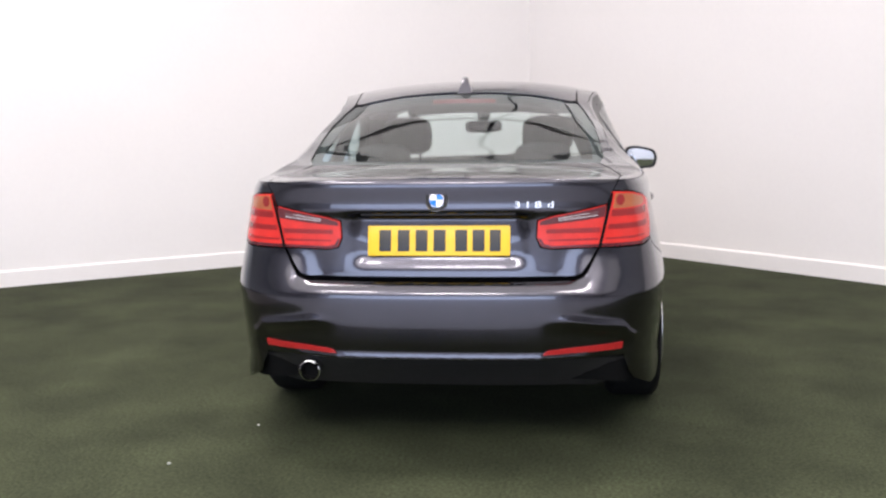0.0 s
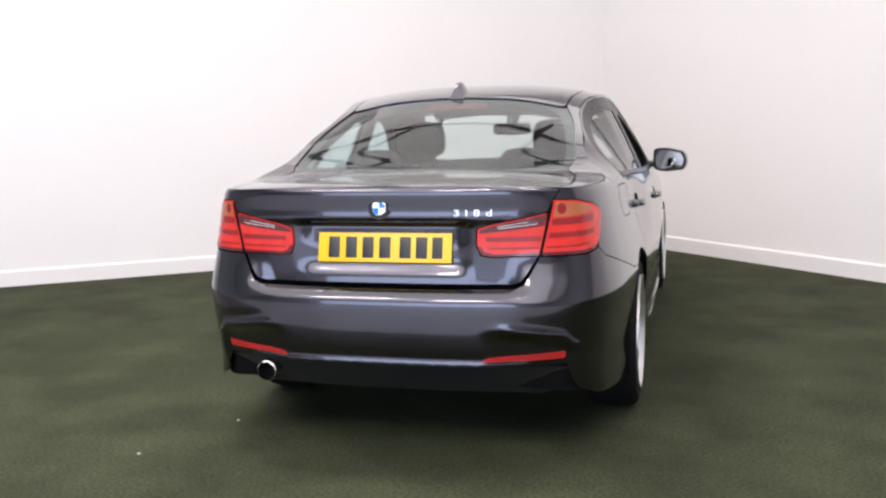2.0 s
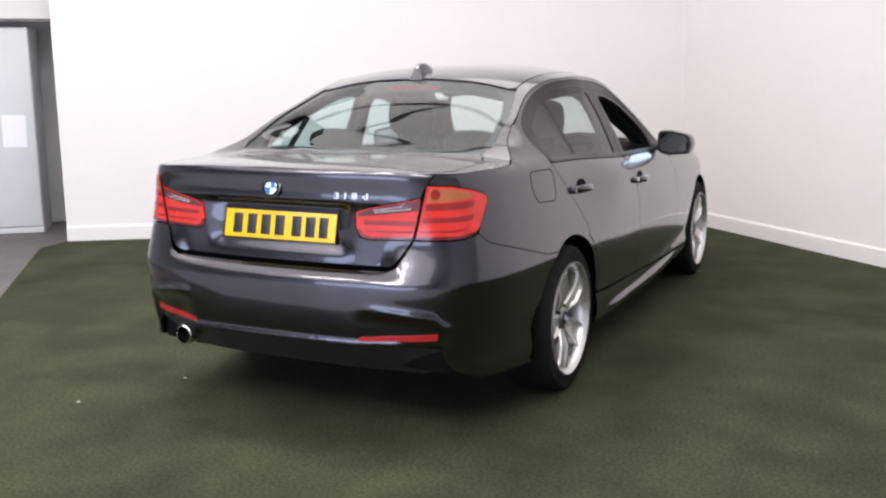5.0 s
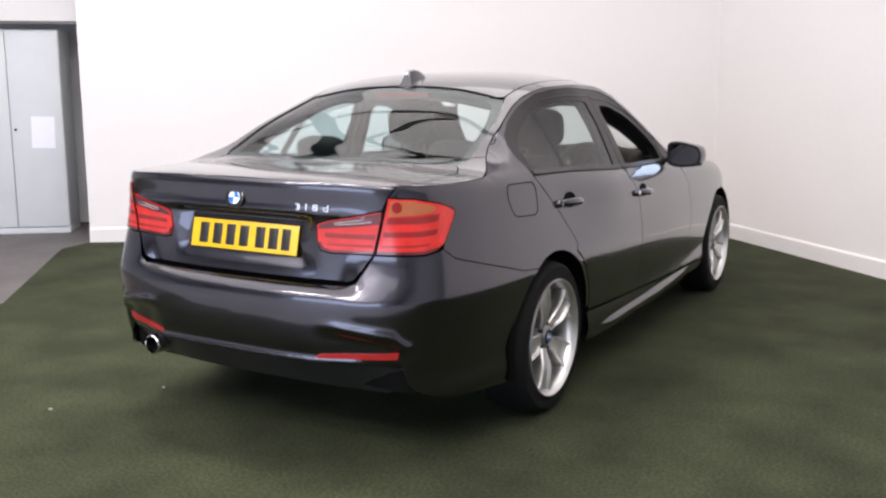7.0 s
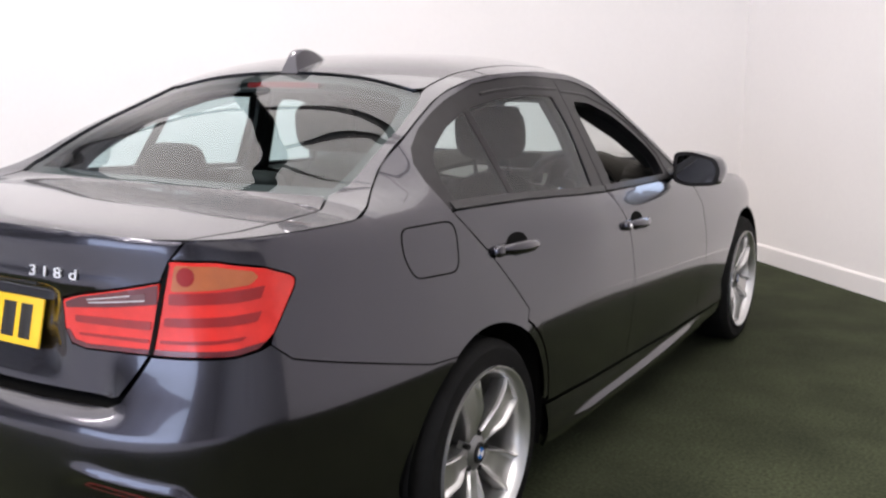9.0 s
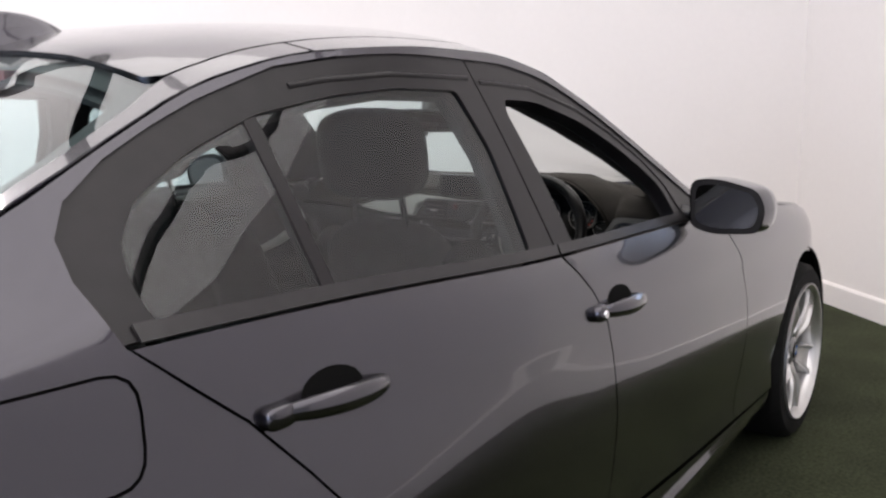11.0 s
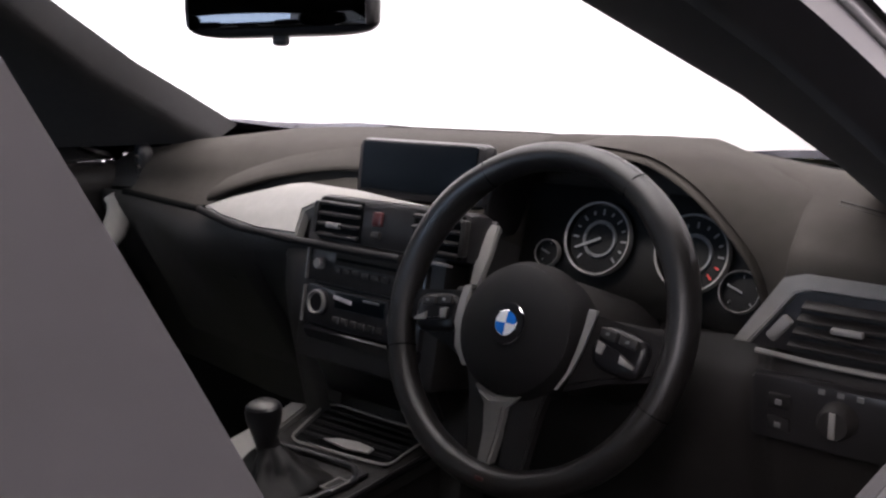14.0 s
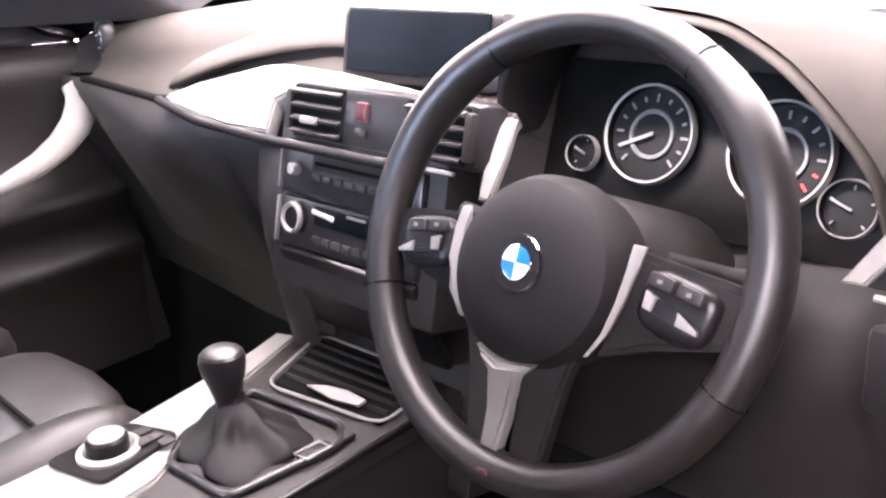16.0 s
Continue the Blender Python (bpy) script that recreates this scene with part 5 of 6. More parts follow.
o = part("screen", box(0.205, 0.004, 0.07, 0.003, (0, -0.0105, 0.0)), SCREEN, dash, "wide dark display screen")
o.matrix_local = sc_m
STACK = Matrix.Translation((0.028, 2.762, 0.86)) @ pose(0, 0, 0, -14, 0, 0)


def on_stack(name, bm, material, label=""):
    ob = part(name, bm, material, dash, label)
    ob.matrix_local = STACK
    return ob


on_stack("stack_body", box(0.27, 0.1, 0.21, 0.012, (0.0, 0.056, -0.01)), SOFTBLACK, "centre stack housing")
on_stack("stack_foot", box(0.25, 0.06, 0.24, 0.006, (0.0, 0.135, -0.2)), SOFTBLACK)
on_stack("vent_frame", box(0.285, 0.05, 0.066, 0.012, (0.028, 0.026, 0.088)), TRIM, "central air vent frame")
for vx in (-0.06, 0.118):
    for k in range(4):
        on_stack("vent_slat", box(0.08, 0.012, 0.0045, 0.0015, (vx, -0.002, 0.066 + 0.0145 * k), pose(0, 0, 0, 18, 0, 0)), SOFTBLACK)
    on_stack("vent_cavity", box(0.084, 0.004, 0.056, 0.002, (vx, 0.0008, 0.088)), GAP)
    on_stack("vent_tab", box(0.026, 0.008, 0.008, 0.002, (vx - 0.005, -0.008, 0.079)), SATIN, "silver vent tab")
for vx in (-0.106, 0.163):
    on_stack("vent_wheel", box(0.009, 0.012, 0.046, 0.003, (vx, -0.001, 0.088)), SOFTBLACK)
on_stack("hazard_button", box(0.017, 0.008, 0.02, 0.003, (0.012, -0.001, 0.096)), HAZARD, "dull red hazard button")
on_stack("lock_button", box(0.015, 0.008, 0.011, 0.003, (0.012, -0.001, 0.074)), SOFTBLACK)
on_stack("vent_line", box(0.26, 0.006, 0.004, 0.001, (0.02, -0.003, 0.052)), SATIN)
on_stack("radio_panel", box(0.222, 0.014, 0.05, 0.004, (0.0, 0.004, 0.022)), TRIM, "radio panel with slot and buttons")
on_stack("radio_face", box(0.15, 0.003, 0.018, 0.001, (0.018, -0.0035, 0.035)), DASHTOP)
on_stack("disc_slot", box(0.13, 0.004, 0.004, 0, (0.015, -0.005, 0.034)), GAP)
on_stack("radio_knob", lathe([(0, -0.014), (0.006, -0.014), (0.0075, -0.011), (0.008, 0.0)], 24, "Y", (-0.084, 0, 0.024)), SATIN, "small silver knob")
for k in range(8):
    on_stack("radio_button", box(0.014, 0.005, 0.009, 0.002, (-0.05 + 0.0185 * k, -0.003, 0.018)), SOFTBLACK)
on_stack("radio_edge", box(0.003, 0.006, 0.046, 0.001, (-0.111, -0.004, 0.022)), SATIN)
on_stack("climate_panel", box(0.222, 0.014, 0.056, 0.004, (0.0, 0.004, -0.036)), TRIM, "climate panel with two knobs")
on_stack("climate_edge", box(0.003, 0.006, 0.052, 0.001, (-0.111, -0.004, -0.036)), SATIN)
for kx in (-0.078, 0.078):
    on_stack("climate_knob", lathe([(0.0, -0.012), (0.011, -0.012), (0.013, -0.01), (0.017, -0.01), (0.018, -0.006), (0.019, 0.0)], 28, "Y", (kx, 0, -0.03)), GLOSSBLK)
    on_stack("knob_ring", lathe([(0.0125, -0.0105), (0.014, -0.014), (0.0165, -0.014), (0.018, -0.0095)], 28, "Y", (kx, 0, -0.03)), SATIN, "silver knob ring")
on_stack("climate_display", box(0.095, 0.003, 0.022, 0.001, (0.0, -0.0035, -0.022)), SCREEN, "small dark climate display")
# tilted white wedge painted on the display as a glint
on_stack("display_glint_mark", box(0.036, 0.002, 0.0055, 0.0005, (-0.032, -0.0055, -0.02), pose(0, 0, 0, 0, 6, 0)), LAMPCLEAR)
on_stack("display_glint_mark", box(0.03, 0.002, 0.003, 0.0005, (0.022, -0.0055, -0.015)), MARKDIM)
for k in range(6):
    on_stack("climate_button", box(0.013, 0.006, 0.01, 0.002, (-0.042 + 0.017 * k, -0.003, -0.05)), SOFTBLACK)
on_stack("stack_base", box(0.222, 0.012, 0.12, 0.005, (0, 0.036, -0.115), pose(0, 0, 0, 36, 0, 0)), GLOSSBLK, "dark flap below the climate panel")
on_stack("ashtray_catch", box(0.035, 0.006, 0.005, 0.002, (0.03, 0.022, -0.11)), SATIN)
# padded edge beside the stack, running down to the console
on_stack("knee_pad", loft([[(-0.122 - w, d + 0.05, z), (-0.126 - w, d + 0.018, z), (-0.128 - w * 0.7, d + 0.004, z), (-0.126 - w * 0.35, d, z), (-0.124, d + 0.003, z), (-0.112, d + 0.012, z)]
                           for z, d, w in ((0.046, 0.03, 0.09), (0.034, 0.014, 0.08), (0.015, 0.004, 0.062), (-0.02, 0.0, 0.05), (-0.07, 0.012, 0.046), (-0.13, 0.036, 0.045), (-0.2, 0.066, 0.046), (-0.25, 0.09, 0.05))]), SOFTBLACK, "padded edge down to the console")
lid = [[v + Vector((0, d, 0)) for v, d in zip(fine_row(x, 5, 7), (0.004, -0.004, -0.006, -0.006, -0.006, -0.005, 0.004))] for x in np.linspace(-0.6, -0.23, 10)]
lid = [[v + Vector((-0.003, 0.012, 0)) for v in lid[0]]] + lid + [[v + Vector((0.003, 0.012, 0)) for v in lid[-1]]]
part("glovebox_lid", loft(lid), SOFTBLACK, dash, "closed glovebox lid")
part("glovebox_latch", box(0.05, 0.01, 0.012, 0.003, (-0.32, 2.797, 0.825), pose(0, 0, 0, 24, 12, 0)), GLOSSBLK, dash)
vent = part("side_vent", pillow(0.05, 0.03, 0.078, pose(-0.652, 2.868, 0.968, 0, 0, -22), p=4), TRIM, dash, "small outer air vent")
for k in range(3):
    part("vent_slat", box(0.036, 0.006, 0.007, 0.002, (-0.652, 2.852, 0.948 + 0.019 * k), pose(0, 0, 0, 20, 0, -22)), SOFTBLACK, dash)
# driver's outer vent with silver arch, light switch panel, demister slot
part("trim_arch", plate([(0.535, 2.796, 0.88), (0.552, 2.797, 0.88), (0.594, 2.803, 0.937), (0.61, 2.806, 0.942), (0.7, 2.806, 0.942), (0.7, 2.81, 0.955), (0.6, 2.81, 0.956), (0.58, 2.808, 0.95)], 0.014, 0.002), SATIN, dash, "satin silver arch over the outer vent")
part("vent_frame", plate([(0.552, 2.802, 0.878), (0.597, 2.808, 0.936), (0.612, 2.81, 0.94), (0.7, 2.81, 0.94), (0.7, 2.803, 0.876)], 0.01), TRIM, dash, "outer air vent")
for k in range(4):
    part("vent_slat", box(0.085 + 0.008 * (3 - k), 0.014, 0.004, 0.001, (0.647, 2.8, 0.887 + 0.0135 * k), pose(0, 0, 0, 18, 0, 0)), SOFTBLACK, dash)
part("vent_wheel", box(0.012, 0.01, 0.03, 0.003, (0.582, 2.8, 0.9), pose(0, 0, 0, 0, 38, 0)), SATIN, dash)
part("vent_tab", box(0.03, 0.008, 0.006, 0.002, (0.65, 2.79, 0.91)), SATIN, dash, "silver vent tab")
part("vent_line", tube([(0.56, 2.796, 0.874), (0.63, 2.794, 0.872), (0.7, 2.796, 0.872)], 0.0028, 6), SATIN, dash)
part("switch_panel", box(0.15, 0.02, 0.07, 0.008, (0.635, 2.795, 0.82)), TRIM, dash, "light switch panel")
part("light_switch", lathe([(0, -0.02), (0.014, -0.02), (0.017, -0.014), (0.018, 0)], 24, "Y", (0.65, 2.785, 0.825)), SOFTBLACK, dash)
part("switch_mark", box(0.006, 0.003, 0.026, 0.001, (0.65, 2.764, 0.825)), SATIN, dash)
for k in range(2):
    part("switch_button", box(0.024, 0.006, 0.016, 0.003, (0.592, 2.784, 0.806 + 0.024 * k)), DEEPBLACK, dash)
    part("switch_mark", box(0.006, 0.002, 0.005, 0, (0.592, 2.7805, 0.806 + 0.024 * k)), MARK, dash)
for k in range(3):
    part("switch_mark", box(0.006, 0.002, 0.005, 0, (0.632 + 0.018 * k, 2.7845, 0.849)), MARK, dash)
part("demister_slot", box(0.075, 0.03, 0.006, 0.003, (0.63, 2.9, 0.997), pose(0, 0, 0, 22, 8, -8)), GAP, dash)
for k in range(4):
    part("demister_slat", box(0.07, 0.002, 0.004, 0, (0.63, 2.89 + 0.007 * k, 0.996 + 0.003 * k), pose(0, 0, 0, 22, 8, -8)), SOFTBLACK, dash)

# ---- steering wheel
sw = empty("steering_wheel", car)
SWR = 0.1765
sw.matrix_local = Matrix.Translation((0.34, 2.715, 0.876)) @ pose(0, 0, 0, -24, 0, 0)
ring_pts, n = [], 64
bm = bmesh.new()
rws = []
for k in range(n):
    a = 2 * math.pi * k / n
    # thicker grips at ten to two
    thumb = math.exp(-((math.degrees(a) % 360 - 38) / 14) ** 2) + math.exp(-((math.degrees(a) % 360 - 142) / 14) ** 2)
    rr = 0.0165 + 0.0022 * thumb
    rws.append([bm.verts.new(((SWR + rr * 0.95 * math.cos(b)) * math.cos(a), rr * 1.12 * math.sin(b), (SWR + rr * 0.95 * math.cos(b)) * math.sin(a))) for b in [2 * math.pi * j / 14 for j in range(14)]])
for k in range(n):
    p, q = rws[k], rws[(k + 1) % n]
    for j in range(14):
        bm.faces.new((p[j], p[(j + 1) % 14], q[(j + 1) % 14], q[j]))
bmesh.ops.recalc_face_normals(bm, faces=bm.faces)
part("wheel_rim", bm, WHEELSKIN, sw, "thick black leather wheel rim")
for a0 in (58, 122, 202, 338):
    a = radians(a0)
    part("rim_joint", lathe([(0.0182, -0.001), (0.0186, 0.0), (0.0182, 0.001)], 20, "X", (0, 0, 0)), GAP, sw).matrix_local = Matrix.Translation((SWR * math.cos(a), 0, SWR * math.sin(a))) @ pose(0, 0, 0, 0, -a0 - 90, 0) @ Matrix.Diagonal((1, 1, 0.93, 1))
hubp = [(0.0, -0.04), (0.03, -0.0395), (0.055, -0.036), (0.068, -0.028), (0.074, -0.014), (0.075, 0.005), (0.07, 0.03)]
part("airbag_cover", lathe(hubp, 48, "Y", (0.004, 0, -0.018)), DEEPBLACK, sw, "round black airbag cover")
roundel(0.0215, sw, pose(0.004, -0.039, -0.014, 0, 0, 0), 0.005)
HUB_DROP = Matrix.Translation((0.004, 0, -0.018))
for s in (-1, 1):
    sp = [(s * 0.06, -0.006, 0.034), (s * 0.1, -0.006, 0.03), (s * 0.14, -0.004, 0.026), (s * 0.168, -0.002, 0.022), (s * 0.168, -0.002, -0.014), (s * 0.145, -0.004, -0.022), (s * 0.1, -0.006, -0.034), (s * 0.06, -0.006, -0.05)]
    part("side_spoke", plate(sp, 0.022, 0.005, toward=(s * 0.1, -2, 0)), DEEPBLACK, sw).matrix_local = HUB_DROP
    # silver blade round the cover's edge, broad above and thin below
    k = 1.0 if s > 0 else 0.15
    inner = [(0.08, -0.022, 0.036), (0.0805, -0.025, 0.018), (0.0785, -0.026, -0.006), (0.072, -0.024, -0.03), (0.06, -0.021, -0.05)]
    blade_sp = [(s * x, y, z) for x, y, z in inner] + [(s * (x + k * w), y + 0.002, z) for (x, y, z), w in zip(inner[::-1], (0.002, 0.004, 0.0055, 0.0075, 0.0095))]
    part("spoke_edge", plate(blade_sp, 0.008, 0.0012, toward=(s * 0.1, -2, 0)), SATIN, sw, "silver spoke edge").matrix_local = HUB_DROP
    part("button_pod", pillow(0.058, 0.018, 0.044, pose(s * 0.118, -0.008, 0.0, 0, s * 10, 0), p=3.6), GLOSSBLK, sw, "button cluster on the spoke").matrix_local = HUB_DROP
    tilt = HUB_DROP @ Matrix.Translation((s * 0.116, -0.0205, -0.004)) @ pose(0, 0, 0, 0, s * 14, 0) @ Matrix.Scale(0.84, 4)
    part("rocker_button", plate(rounded_3d([(s * -0.025, 0.0, 0.0085), (s * 0.008, 0.0, 0.006), (s * 0.03, 0.0, 0.0), (s * 0.031, 0.0, -0.0045), (s * 0.01, 0.0, -0.0062), (s * -0.023, 0.0, -0.0066)], 0.003), 0.005, 0.0, toward=(0, -2, 0)), GLOSSBLK, sw, "glossy black wing-shaped rocker button").matrix_local = tilt
    for tip in ([(s * -0.025, 0.0, 0.0085), (s * -0.013, 0.0, 0.0075), (s * -0.013, 0.0, -0.005), (s * -0.022, 0.0, -0.0055)], [(s * 0.009, 0.0, 0.0055), (s * 0.03, 0.0, -0.0005), (s * 0.031, 0.0, -0.004), (s * 0.011, 0.0, -0.005)]):
        part("rocker_tip", plate([(x, -0.0025, z) for x, y, z in tip], 0.005, 0.001, toward=(0, -2, 0)), SATIN, sw, "bright rocker tip").matrix_local = tilt
    for k in (-1, 1):
        part("spoke_button", pillow(0.02, 0.006, 0.011, pose(s * 0.117 + k * 0.0115, -0.0165, 0.0135 - s * k * 0.002, 0, s * 10, 0), p=5), SOFTBLACK, sw).matrix_local = HUB_DROP
        part("button_mark", box(0.004, 0.001, 0.003, 0, (s * 0.117 + k * 0.0115, -0.0202, 0.0135 - s * k * 0.002)), MARK, sw).matrix_local = HUB_DROP
low = [(-0.026, -0.031, -0.084), (0.0, -0.034, -0.0925), (0.03, -0.031, -0.087), (0.014, -0.026, -0.101), (0.007, -0.016, -0.13), (-0.002, -0.008, -0.163), (-0.018, -0.008, -0.163), (-0.014, -0.016, -0.13), (-0.014, -0.026, -0.1)]
part("lower_spoke", plate(low, 0.014, 0.003, toward=(0, -2, 0)), SATIN, sw, "satin silver lower spoke")
for s in (-1, 1):
    part("spoke_cheek", plate([(s * 0.012, -0.022, -0.07), (s * 0.058, -0.016, -0.055), (s * 0.046, -0.01, -0.1), (s * 0.036, -0.002, -0.166), (s * 0.008, -0.003, -0.166), (s * 0.01, -0.015, -0.1)], 0.016, 0.003, toward=(0, -2, 0)), WHEELSKIN, sw)
part("spoke_tag", box(0.01, 0.003, 0.004, 0.001, (0.0, -0.02, -0.176)), HAZARD, sw)
part("column_shroud", lathe([(0.05, 0.0), (0.062, 0.03), (0.065, 0.2), (0.06, 0.26)], 24, "Y", (0, 0, -0.01)), SOFTBLACK, sw)
for s, L in ((-1, 0.085), (1, 0.085)):
    part("stalk", tube([(s * 0.05, 0.085, 0.012), (s * 0.1, 0.08, 0.012), (s * L * 1.4, 0.07, 0.01), (s * (L * 1.4 + 0.03), 0.066, 0.01)], [0.007, 0.006, 0.008, 0.012], 10), DEEPBLACK, sw)

# ---- centre console
con = empty("centre_console", car)
con.location = (-0.012, 0.032, -0.05)
part("console_body", pillow(0.25, 1.2, 0.3, Matrix.Translation((0.0, 2.25, 0.51)), p=9), SOFTBLACK, con, "dark centre console")
part("console_trim", plate([(-0.118, 2.3, 0.664), (-0.118, 2.5, 0.666), (-0.155, 2.72, 0.668), (-0.17, 2.775, 0.67), (-0.14, 2.785, 0.67), (-0.095, 2.66, 0.668), (-0.04, 2.57, 0.667), (0.0, 2.5, 0.666), (0.03, 2.3, 0.664)], 0.02, 0.003, (0, 2.4, 2)), SATIN, con, "satin silver console trim")
part("console_top", plate([(0.03, 2.3, 0.661), (0.0, 2.5, 0.663), (-0.04, 2.57, 0.664), (-0.093, 2.66, 0.665), (-0.135, 2.82, 0.668), (0.128, 2.82, 0.668), (0.128, 2.3, 0.661)], 0.02, 0.004, (0, 2.4, 2)), SOFTBLACK, con)
part("tray_rim", tube(rounded_3d([(-0.068, 2.69, 0.672), (-0.104, 2.785, 0.676), (-0.09, 2.797, 0.677), (0.06, 2.803, 0.677), (0.1, 2.785, 0.676), (0.108, 2.71, 0.672), (0.098, 2.7, 0.672), (-0.05, 2.682, 0.671)], 0.009, 4), 0.0019, 6, closed=True), SATIN, con, "thin silver tray rim")
part("tray_floor", plate([(-0.062, 2.69, 0.6695), (-0.098, 2.79, 0.6735), (0.095, 2.798, 0.6735), (0.104, 2.704, 0.6695)], 0.004, 0, (0, 2.4, 2)), GAP, con)
for k in range(5):
    part("tray_rib", tube([(-0.066 - 0.006 * k, 2.71 + 0.018 * k, 0.671 + 0.0007 * k), (0.098 - 0.001 * k, 2.722 + 0.017 * k, 0.671 + 0.0007 * k)], 0.0032, 6), DEEPBLACK, con)
part("tray_clip", plate([(-0.012, 2.7, 0.679), (0.01, 2.711, 0.681), (0.04, 2.717, 0.682), (0.07, 2.716, 0.681), (0.068, 2.706, 0.678), (0.03, 2.699, 0.677)], 0.003, 0, (0, 2.4, 2)), SATIN, con, "silver tray clip")
# gear lever: gaiter with folds, knob
rows = []
for i in range(15):
    t = i / 14
    r = 0.05 * (1 - t) ** 1.3 + 0.0145 + 0.006 * math.sin(3.2 * math.pi * t) * (1 - t)
    row = []
    for k in range(56):
        a = 2 * math.pi * k / 56
        sq = 1.0 + 0.13 * (1 - t) ** 2 * math.cos(4 * a + math.pi)
        fold = (0.0065 * math.sin(5 * a + 2.6 * t) + 0.004 * math.sin(9 * a - 4 * t + 1.0)) * math.sin(math.pi * min(1.0, 0.12 + t * 0.95)) * (1 - 0.35 * t)
        q = r * sq + fold
        row.append((0.014 + q * math.cos(a) * 1.05 - 0.01 * t, 2.595 + q * math.sin(a), 0.664 + 0.05 * t + 0.004 * math.sin(4 * a) * (1 - t) * t * 4))
    rows.append(row)
part("gear_gaiter", loft(rows, close=True), GAITER, con, "folded leather gear gaiter")
part("gaiter_frame", tube(rounded_3d([(-0.064, 2.662, 0.671), (0.074, 2.676, 0.672), (0.104, 2.65, 0.6715), (0.086, 2.525, 0.669), (-0.012, 2.522, 0.669), (-0.04, 2.56, 0.6695)], 0.012, 4), 0.0045, 8, closed=True), TRIM, con)
part("gear_stick", tube([(0.008, 2.597, 0.69), (0.004, 2.595, 0.722)], [0.013, 0.013], 16), GLOSSBLK, con)
part("gear_knob", lathe([(0.0, 0.05), (0.017, 0.049), (0.0225, 0.0445), (0.024, 0.038), (0.0225, 0.026), (0.0175, 0.008), (0.0135, -0.008), (0.0125, -0.02)], 32, "Z", (0.002, 2.592, 0.722)), GLOSSBLK, con, "glossy black gear knob")
part("knob_cap", lathe([(0, 0.0522), (0.0125, 0.0515), (0.0198, 0.0475)], 28, "Z", (0.002, 2.592, 0.722)), KNOBTOP, con, "dark shiny gear knob cap")
part("dial_plate", plate(rounded_3d([(-0.115, 2.44, 0.6705), (-0.118, 2.535, 0.6715), (-0.05, 2.56, 0.6715), (-0.03, 2.46, 0.6705)]), 0.004, 0.001, (0, 2.4, 2)), GLOSSBLK, con)
part("control_dial", lathe([(0, 0.026), (0.019, 0.026), (0.0215, 0.023), (0.022, 0.014), (0.021, 0.01), (0.021, 0.004)], 32, "Z", (-0.078, 2.493, 0.664)), GLOSSBLK, con, "round control dial")
part("dial_cap", lathe([(0.0, 0.0272), (0.0175, 0.0268), (0.0195, 0.0245)], 32, "Z", (-0.078, 2.493, 0.664)), SATIN, con, "silver control dial cap")
part("dial_collar", lathe([(0.022, 0.009), (0.027, 0.013), (0.033, 0.01), (0.033, 0.003)], 32, "Z", (-0.078, 2.493, 0.664)), SATIN, con, "silver dial collar")
for k in range(4):
    part("dial_button", box(0.015, 0.016, 0.004, 0.0015, (-0.062 + 0.001 * k, 2.522, 0.6735) if k == 0 else (-0.1 + 0.019 * k, 2.53 + 0.003 * k, 0.6735)), SOFTBLACK, con)
for k in range(2):
    part("console_button", box(0.018, 0.03, 0.005, 0.002, (0.094, 2.622 + 0.036 * k, 0.671)), SOFTBLACK, con)
part("button_edge", tube([(0.085, 2.607, 0.6745), (0.104, 2.609, 0.6745), (0.104, 2.639, 0.6745), (0.086, 2.638, 0.6745)], 0.0015, 6, closed=True), SATIN, con)
part("console_edge", tube([(0.127, 2.3, 0.663), (0.128, 2.55, 0.666), (0.126, 2.78, 0.67)], 0.004, 8), GLOSSBLK, con)
part("armrest", pillow(0.19, 0.3, 0.09, Matrix.Translation((0, 2.1, 0.71)), p=4), LEATHER, con, "padded armrest")

# ---- seats
def front_seat(x):
    s = empty("front_seat", car)
    s.matrix_local = Matrix.Translation((x, 0.095, 0.005))
    part("seat_cushion", pillow(0.34, 0.52, 0.13, pose(0, 2.3, 0.5, 8, 0, 0), p=3.5), LEATHER, s, "black leather seat cushion")
    part("seat_back", pillow(0.37, 0.13, 0.56, pose(0, 1.97, 0.745, 20, 0, 0), p=3.6), CLOTHSEAT, s, "black leather seat back")
    for q in (-1, 1):
        part("cushion_bolster", pillow(0.1, 0.5, 0.16, pose(q * 0.2, 2.28, 0.52, 8, -14 * q, 0), p=3), LEATHER, s)
        part("back_bolster", pillow(0.1, 0.17, 0.5, pose(q * 0.21, 1.995, 0.735, 20, 0, -12 * q), p=3), CLOTHSEAT, s)
    part("headrest", pillow(0.275, 0.115, 0.2, pose(0.005, 1.835, 1.165, 8, 0, 0), p=3.4), CLOTHSEAT, s, "padded headrest")
    for dx in (-0.055, 0.055):
        part("headrest_post", tube([(dx * 1.3, 1.878, 0.975), (dx * 1.3, 1.848, 1.1)], 0.0075, 10), CHROME, s, "chrome headrest post")
    for k in range(3):
        part("cushion_seam", tube([(-0.14, 2.2 + 0.11 * k, 0.557 + 0.014 * k), (0, 2.2 + 0.11 * k, 0.563 + 0.015 * k), (0.14, 2.2 + 0.11 * k, 0.557 + 0.014 * k)], 0.004, 6), GAP, s)
    return s


